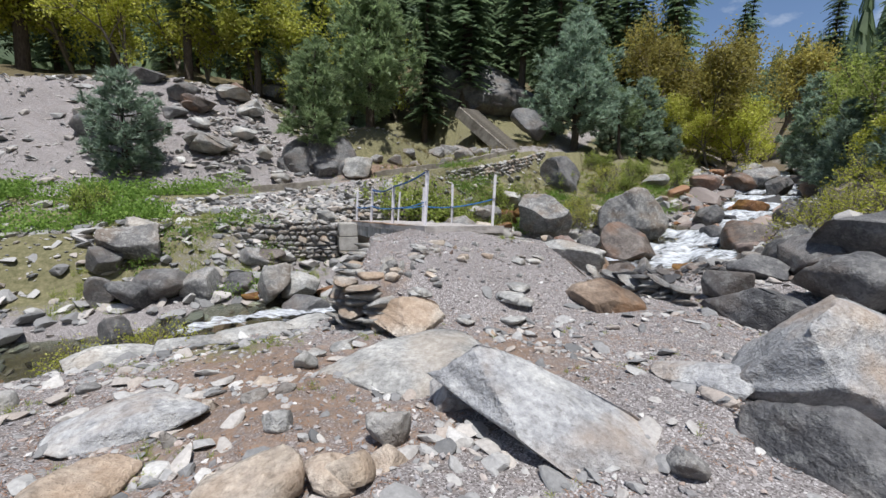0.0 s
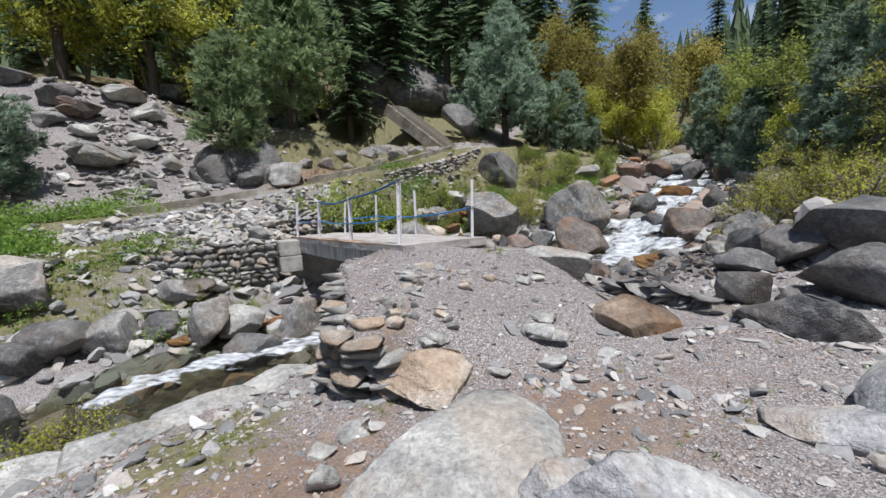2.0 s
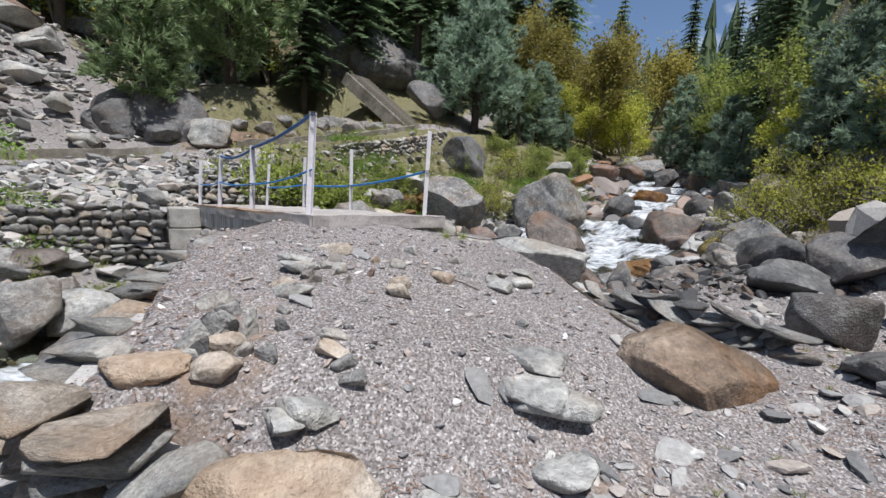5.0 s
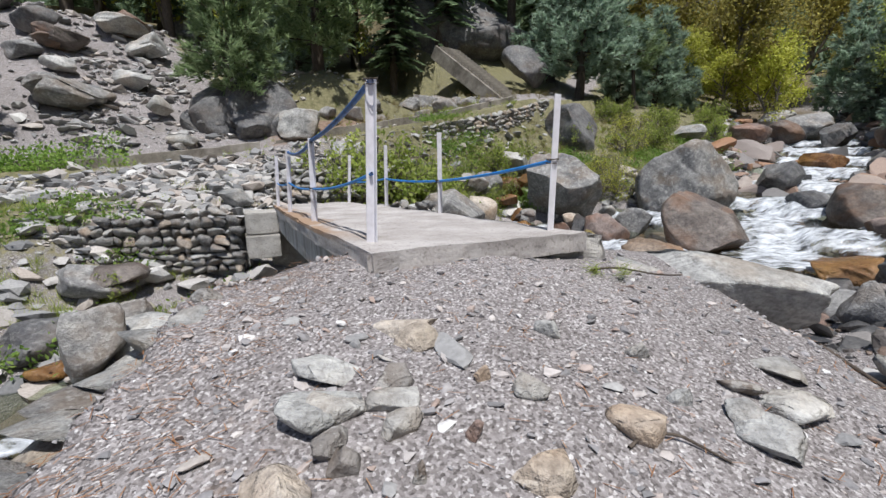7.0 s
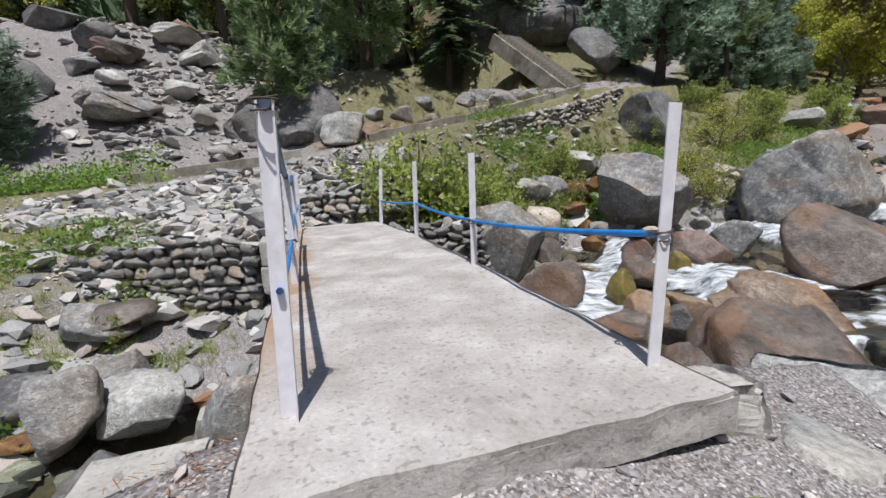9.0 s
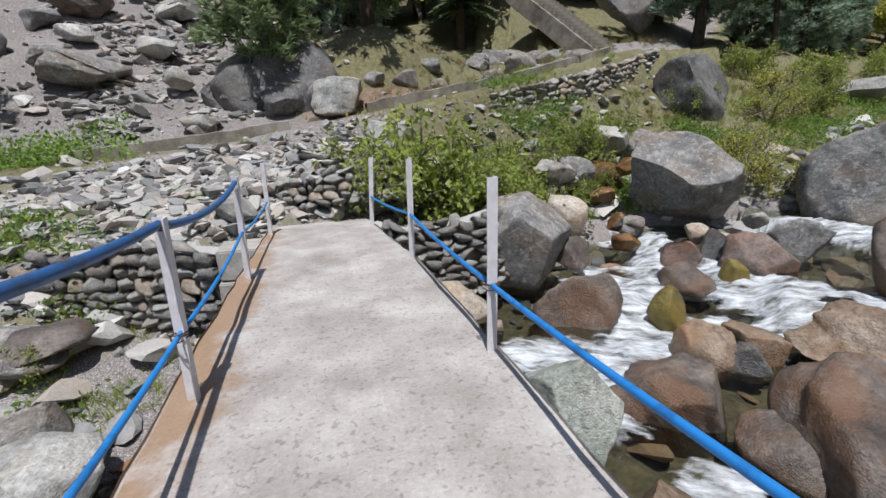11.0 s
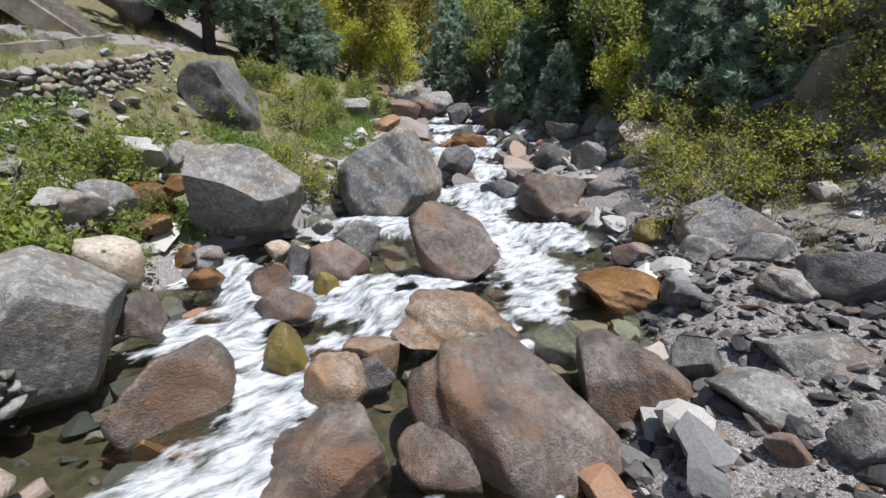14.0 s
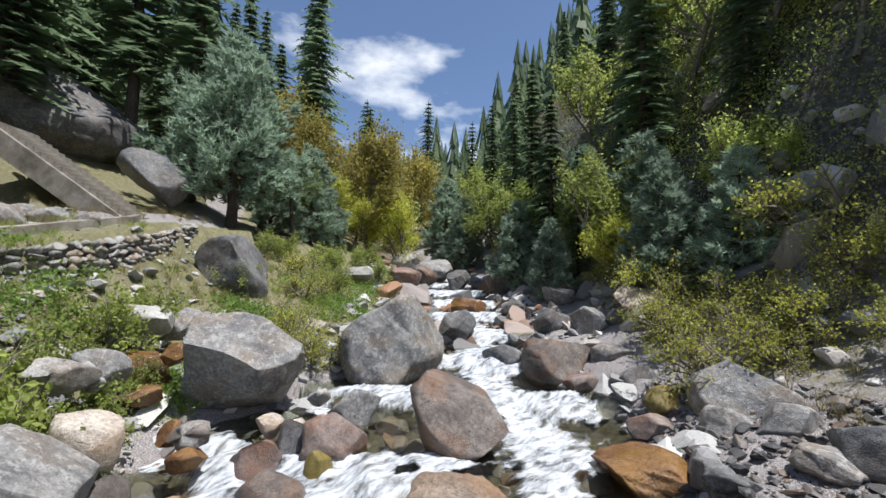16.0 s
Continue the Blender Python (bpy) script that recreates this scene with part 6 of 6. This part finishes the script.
def litter(name, label, spots, seed):
    rng = rng_of(seed)
    n = len(spots)
    a, ln = rng.uniform(0, 6.28, n), rng.uniform(0.012, 0.04, n)
    z = ground_height(spots[:, 0], spots[:, 1]) + 0.012
    d = np.stack([np.cos(a), np.sin(a), rng.normal(size=n) * 0.1], 1) * ln[:, None]
    s = np.stack([-np.sin(a), np.cos(a), np.zeros(n)], 1) * 0.0016
    c = np.column_stack([spots, z])
    v = np.stack([c - d - s, c + d - s, c + d + s, c - d + s], 1).reshape(-1, 3)
    tagged(new(name, mesh_of(name, v, np.arange(4 * n).reshape(-1, 4), LITTER, False)), label, "litter", "", "stuff")


litter("pine_litter", "fallen rust-brown pine needles and bits of bark", spread(9000, (-3.2, 6, -1.5, 7), 105, lambda x, y: (bank(x, y)[1] > 0.5) * (bank(x, y)[0] < 0) * np.where(ramp_height(x, y)[1] > 0.4, np.where(x < 0.4 - 0.1 * y, 0.9, 0.12), 0.5 * (wobble(x, y, 0.8, 7) > 0))), 106)


def stick(name, pts, r, label):
    pts = np.array([(x, y, ground_at(x, y) + r + o) for x, y, o in pts])
    k = np.linspace(0, len(pts) - 1, 14)
    p = np.stack([np.interp(k, np.arange(len(pts)), pts[:, i]) for i in range(3)], 1)
    v, f = tube(p, r * (1.1 - 0.5 * np.linspace(0, 1, 14)), 6)
    tagged(new(name, mesh_of(name, v, f, BARK)), label, "stick", "fallen sticks")


stick("stick", ((1.25, 5.35, 0), (1.33, 5.44, 0.01), (1.45, 5.46, 0.015), (1.6, 5.4, 0)), 0.007, "thin crooked brown twig lying on the gravel")
stick("stick", ((3.0, 5.9, 0), (3.15, 5.65, 0.01), (3.3, 5.45, 0)), 0.014, "grey fallen stick on the gravel")
stick("stick", ((2.7, 6.7, 0), (2.9, 6.35, 0.01), (3.0, 6.1, 0)), 0.012, "grey fallen stick on the gravel")


def sprig(x, y, turn):
    """A broken pine twig with two tufts of long needles."""
    top = tagged(new("pine_sprig"), "broken pine twig with green needles on the gravel", "twig", "", "")
    k = np.linspace(0, 1, 10)
    v, f = tube(np.stack([0.62 * k - 0.1, 0.05 * np.sin(k * 4), 0.02 + 0.015 * np.sin(k * 6)], 1), 0.009 - 0.004 * k, 6)
    piece("twig", mesh_of("twig", v, f, BARK), top, "dark bare twig")
    rng = rng_of(77)
    for at in (-0.05, 0.16):
        v, f = needles(np.array([[at, 0.0, 0.03]]), np.array([[-0.5, -0.8, 0.1]]), rng, 70, 0.2, 0.0022, 0.35)
        v[:, 2] = np.maximum(v[:, 2], 0.008)
        piece("needle_tuft", mesh_of("needle_tuft", v, f, OLIVE, False), top)
    top.matrix_basis = pose(x, y, ground_at(x, y) + 0.01, 0, 0, turn)


sprig(1.52, 7.12, 2)


# ---- trees ----
spruces = [spruce(17, 5.2, 2.0, 11, SPRUCE, "tall dark spruce in the wood on the slope"), spruce(22, 6.0, 4.5, 12, SPRUCE, "very tall dark fir with a bare lower trunk"), spruce(13, 4.6, 1.0, 13, SPRUCE, "dark spruce in the wood on the slope")]
pine_a = stand(pine(5.4, 4.6, 0.5, 1, PINE, "round-crowned green pine on a stony pedestal of the slope", 11, 0.34), -9.0, 19.2, 0, 1.0, -0.9)
pine_b = stand(pine(10.5, 6.4, 1.2, 2, PINE, "tall full green pine above the path", 12, 0.40), -7.7, 23.6)
pine_c = stand(pine(4.2, 3.8, 0.3, 3, BLUE_PINE, "young bluish pine among the scree", 10, 0.32), -14.4, 13.4)
pine_d = stand(pine(10.6, 8.0, 1.7, 4, BLUE_PINE, "broad bluish pine beside the stream path", 11, 0.42, 0.03), 4.9, 31.5, 0, 0.93)
pine_e = stand(pine(6.0, 4.4, 0.3, 5, BLUE_PINE, "smaller bluish pine behind the stream rocks", 10, 0.36), 10.2, 35.0)
again(pine_e, 8.2, 36.5, 80, 0.9)
again(pine_e, 12.8, 38.5, 140, 0.8)
stand(pine(5.0, 4.0, 2.6, 6, PINE, "small pine with a curved leaning trunk", 10, 0.36, 0.16, (-0.12, 0.0)), 8.3, 32.0)
for x, y, t, s in ((13.0, 52, 0, 1.35), (15.9, 49.5, 60, 1.3), (23.3, 52, 120, 1.3), (33, 54, 200, 1.1), (-0.9, 42.9, 30, 1.2), (-3.1, 44.8, 90, 1.3), (10.4, 53.8, 150, 1.3), (-6.3, 31.5, 10, 1.0), (-3.6, 33.0, 70, 1.05), (-9.5, 34, 120, 1.1), (-16.4, 25.5, 200, 0.8), (-20, 23.5, 80, 0.9), (-24, 22, 300, 0.9), (-13, 27.5, 20, 0.85), (5, 46, 40, 1.2), (19, 60, 80, 1.3), (28, 62, 0, 1.2)):
    again(spruces[int(x * 7 + y) % 3], x, y, t, s, 0.2)
again(pine_c, -10.6, 27.5, 60, 1.5)
again(pine_c, -14.5, 30, 200, 1.7)
again(pine_a, -11.5, 30, 100, 1.3)
again(pine_e, 23.5, 38, 20, 1.2)
again(pine_e, 21.5, 33, 220, 0.9)

stand(spruces[0], -3.2, 33)
stand(spruces[1], 0.8, 35.5)
stand(spruces[2], -13.0, 33)
rng = rng_of(7)
spots = 0
while spots < 130:
    x, y = rng.uniform(-48, 62), rng.uniform(8, 95)
    d = float(along(np.array(x), np.array(y), STREAM)[0])
    q = float(-along(np.array(x), np.array(y), HILL)[0])
    hw = 2.5
    if (d > 0 and d > (20.5 if y < 32 else 13)) or (d < 0 and q > 13 and (q < 34)):
        again(spruces[int(rng.integers(3))], x, y, rng.uniform(0, 360), rng.uniform(0.75, 1.25), 0.3)
        spots += 1

autumn = stand(broadleaf(9.0, 5.5, 31, RUSTY, "slender tree with yellow-brown spring leaves", 6500, 0.22), 16.1, 41.2, 0, 1.25)
for x, y, t, s in ((14.3, 46.4, 130, 1.5), (21.0, 47.0, 250, 1.25), (12.0, 44.0, 70, 1.2), (26.0, 50.0, 20, 1.4)):
    again(autumn, x, y, t, s)
fresh_tree = stand(broadleaf(7.0, 5.0, 32, FRESH, "slender tree with fresh yellow-green leaves", 6500, 0.21), 18.6, 37.5, 0, 1.05)
for x, y, t, s in ((21.6, 43, 50, 1.2), (13.0, 39.5, 150, 0.9), (16.8, 39.5, 80, 0.8), (14.5, 41, 50, 0.8), (20.5, 46, 140, 0.9), (-17.5, 27, 200, 1.2), (-20, 25, 40, 1.1), (-14.5, 26.5, 310, 1.2), (12.5, 55, 90, 1.4), (22, 60, 10, 1.3), (-24, 27, 60, 1.3), (-21, 20, 90, 1.0), (-27, 22, 150, 1.2), (-18, 31, 20, 1.4), (-9, 33, 70, 1.2), (-30, 18, 0, 1.2), (8, 48, 60, 1.4), (18, 58, 0, 1.5), (26, 66, 0, 1.6), (24, 52, 30, 1.1), (11, 66, 30, 1.8), (32, 80, 30, 2.0)):
    again(fresh_tree, x, y, t, s)
olive_tree = stand(broadleaf(5.0, 4.2, 33, OLIVE, "small green broad-leaved tree on the steep slope", 4200, 0.16), 16.8, 18.2)
for x, y, t, s in ((20.3, 26, 40, 1.1), (18.5, 21.5, 100, 0.9), (14.6, 12.8, 200, 0.7), (22.5, 30, 300, 1.1), (13.6, 8.9, 20, 0.7), (15.6, 10.6, 140, 0.9), (12.4, 4.5, 250, 0.8), (18, 13.5, 70, 1.2), (20.5, 17, 70, 1.3), (14, 2, 30, 1.1), (23, 22, 0, 1.4), (25, 33, 0, 1.4), (11.5, 0.5, 80, 1.0)):
    again(olive_tree, x, y, t, s, 0.15)
# (13.6, 2.0), (15.8, 7.2), (12.6, -1.2): unseen spruces added for right-bank shade
for x, y, t, s in ((19.5, 19.5, 0, 0.42), (22.0, 26.5, 70, 0.5), (21, 14, 30, 0.55), (16.5, 3, 100, 0.6), (24.5, 30.5, 0, 0.55), (23.5, 18.5, 20, 0.6), (19, 6, 0, 0.6), (13.6, 2.0, 20, 0.7), (15.8, 7.2, 80, 0.7), (17.4, 11.4, 140, 0.7), (12.6, -1.2, 200, 0.7), (27, 36, 0, 0.8), (26, 24, 50, 0.7), (30, 42, 0, 0.8)):
    again(spruces[0], x, y, t, s, 0.2)

for x, y, t, s in ((18.5, 23.0, 10, 0.8), (20.4, 25.8, 100, 0.8), (17.2, 20.4, 200, 0.5), (22.8, 29.5, 40, 0.75), (18.6, 18.0, 330, 0.7), (17.0, 13.6, 150, 0.5), (27.0, 33.0, 120, 0.8)):
    again(spruces[int(x * 7 + y) % 3], x, y, t, s, 0.3)
for x, y, t, s in ((14.2, 15.2, 30, 0.75), (16.4, 17.0, 120, 0.9), (17.8, 24.6, 210, 0.8), (13.6, 12.9, 300, 0.62), (15.4, 20.6, 80, 0.6), (19.4, 21.6, 10, 1.0)):
    again(pine_e, x, y, t, s, 0.15)
for x, y, t, s in ((15.0, 16.4, 0, 0.5), (16.6, 18.8, 160, 0.55), (18.2, 21.6, 240, 0.5)):
    again(fresh_tree, x, y, t, s, 0.15)

# ---- bushes ----
bush_a = stand(bush(1.5, 2.6, 41, FRESH, "spreading bush with fresh yellow-green leaves on the bank", 2000, 0.08), 10.0, 12.2)
bush_b = stand(bush(1.3, 1.9, 42, OLIVE, "dense green bush on the far bank of the stream", 3000, 0.085), -1.6, 16.9, 0, 1.45)
for x, y, t, s in ((4.8, 19.9, 10, 0.8), (11.7, 13.9, 10, 0.9), (11.2, 11.9, 190, 0.9), (11.6, 11.0, 50, 0.8), (11.6, 13.6, 90, 0.8), (12.2, 9.4, 130, 0.8), (9.3, 8.2, 220, 0.9), (9.6, 5.6, 20, 1.0), (9.0, 3.4, 70, 0.8), (3.9, 19.9, 10, 0.75), (4.6, 21.2, 100, 0.7), (5.8, 23.6, 40, 0.8), (13.6, 15.2, 60, 1.1), (6.6, 26.5, 120, 0.8), (15.3, 17.4, 0, 0.9), (10.8, 11.4, 200, 0.75), (10.6, 9.2, 10, 0.8), (12.2, 12.4, 260, 0.9), (13.0, 14.2, 320, 0.8), (9.2, 6.8, 110, 0.8), (10.6, 7.7, 40, 0.8), (12.4, 10.4, 75, 0.95), (13.4, 11.4, 30, 1.2), (11.0, 7.0, 300, 1.1), (-3.6, 3.75, 30, 0.55), (-4.2, 3.2, 90, 0.5)):
    if s:
        again(bush_a, x, y, t, s)
for x, y, t, s in ((-3.2, 16.5, 40, 1.95), (-1.8, 17.2, 130, 1.6), (0.1, 20.8, 210, 1.3), (-0.3, 18.0, 80, 1.1), (-2.9, 17.4, 160, 0.9), (1.2, 22.2, 20, 0.9), (3.4, 24.2, 200, 0.9), (-0.4, 19.9, 300, 0.9), (0.6, 19.6, 30, 0.8), (7.4, 25.0, 10, 0.9), (8.6, 28.6, 90, 1.1), (10.6, 27.6, 200, 1.0), (-6.0, 10.4, 20, 0.45), (-12.3, 10.2, 0, 0.9), (6.3, 28.8, 60, 1.1), (12.2, 31.5, 0, 1.2)):
    again(bush_b, x, y, t, s)


# ---- far woods ----
def far_woods(n, seed):
    """Simple tiered conifers, joined, over the far valley sides."""
    rng = rng_of(seed)
    vs = []
    got = 0
    while got < n:
        x, y = rng.uniform(-150, 260, 4000), rng.uniform(20, 420, 4000)
        d = along(x, y, STREAM)[0]
        ok = (np.hypot(x, y) > 62) & (np.abs(d) > 7 + 0.03 * y)
        x, y = x[ok], y[ok]
        z = ground_height(x, y)
        h = rng.uniform(9, 20, len(x))
        for t in range(6):
            lo, hi = z + h * (0.06 + 0.145 * t), z + h * (0.34 + 0.135 * t)
            r = h * 0.17 * (1 - 0.15 * t)
            a0 = rng.uniform(0, 6.28, len(x))
            for q in range(7):
                a, b = a0 + q * 0.898, a0 + (q + 0.72) * 0.898
                rr = r * rng.uniform(0.7, 1.2, len(x))
                vs.append(np.stack([np.stack([x + rr * np.cos(a), y + rr * np.sin(a), lo], 1), np.stack([x + rr * np.cos(b), y + rr * np.sin(b), lo - 0.04 * h], 1), np.stack([x, y, hi], 1)], 1).reshape(-1, 3))
        got += len(x)
    v = np.concatenate(vs)
    tagged(new("far_woods", mesh_of("far_woods", v, np.arange(len(v)).reshape(-1, 3), SPRUCE, False)), "distant dark conifer woods on the valley sides", "trees", "", "stuff")


far_woods(5200, 301)
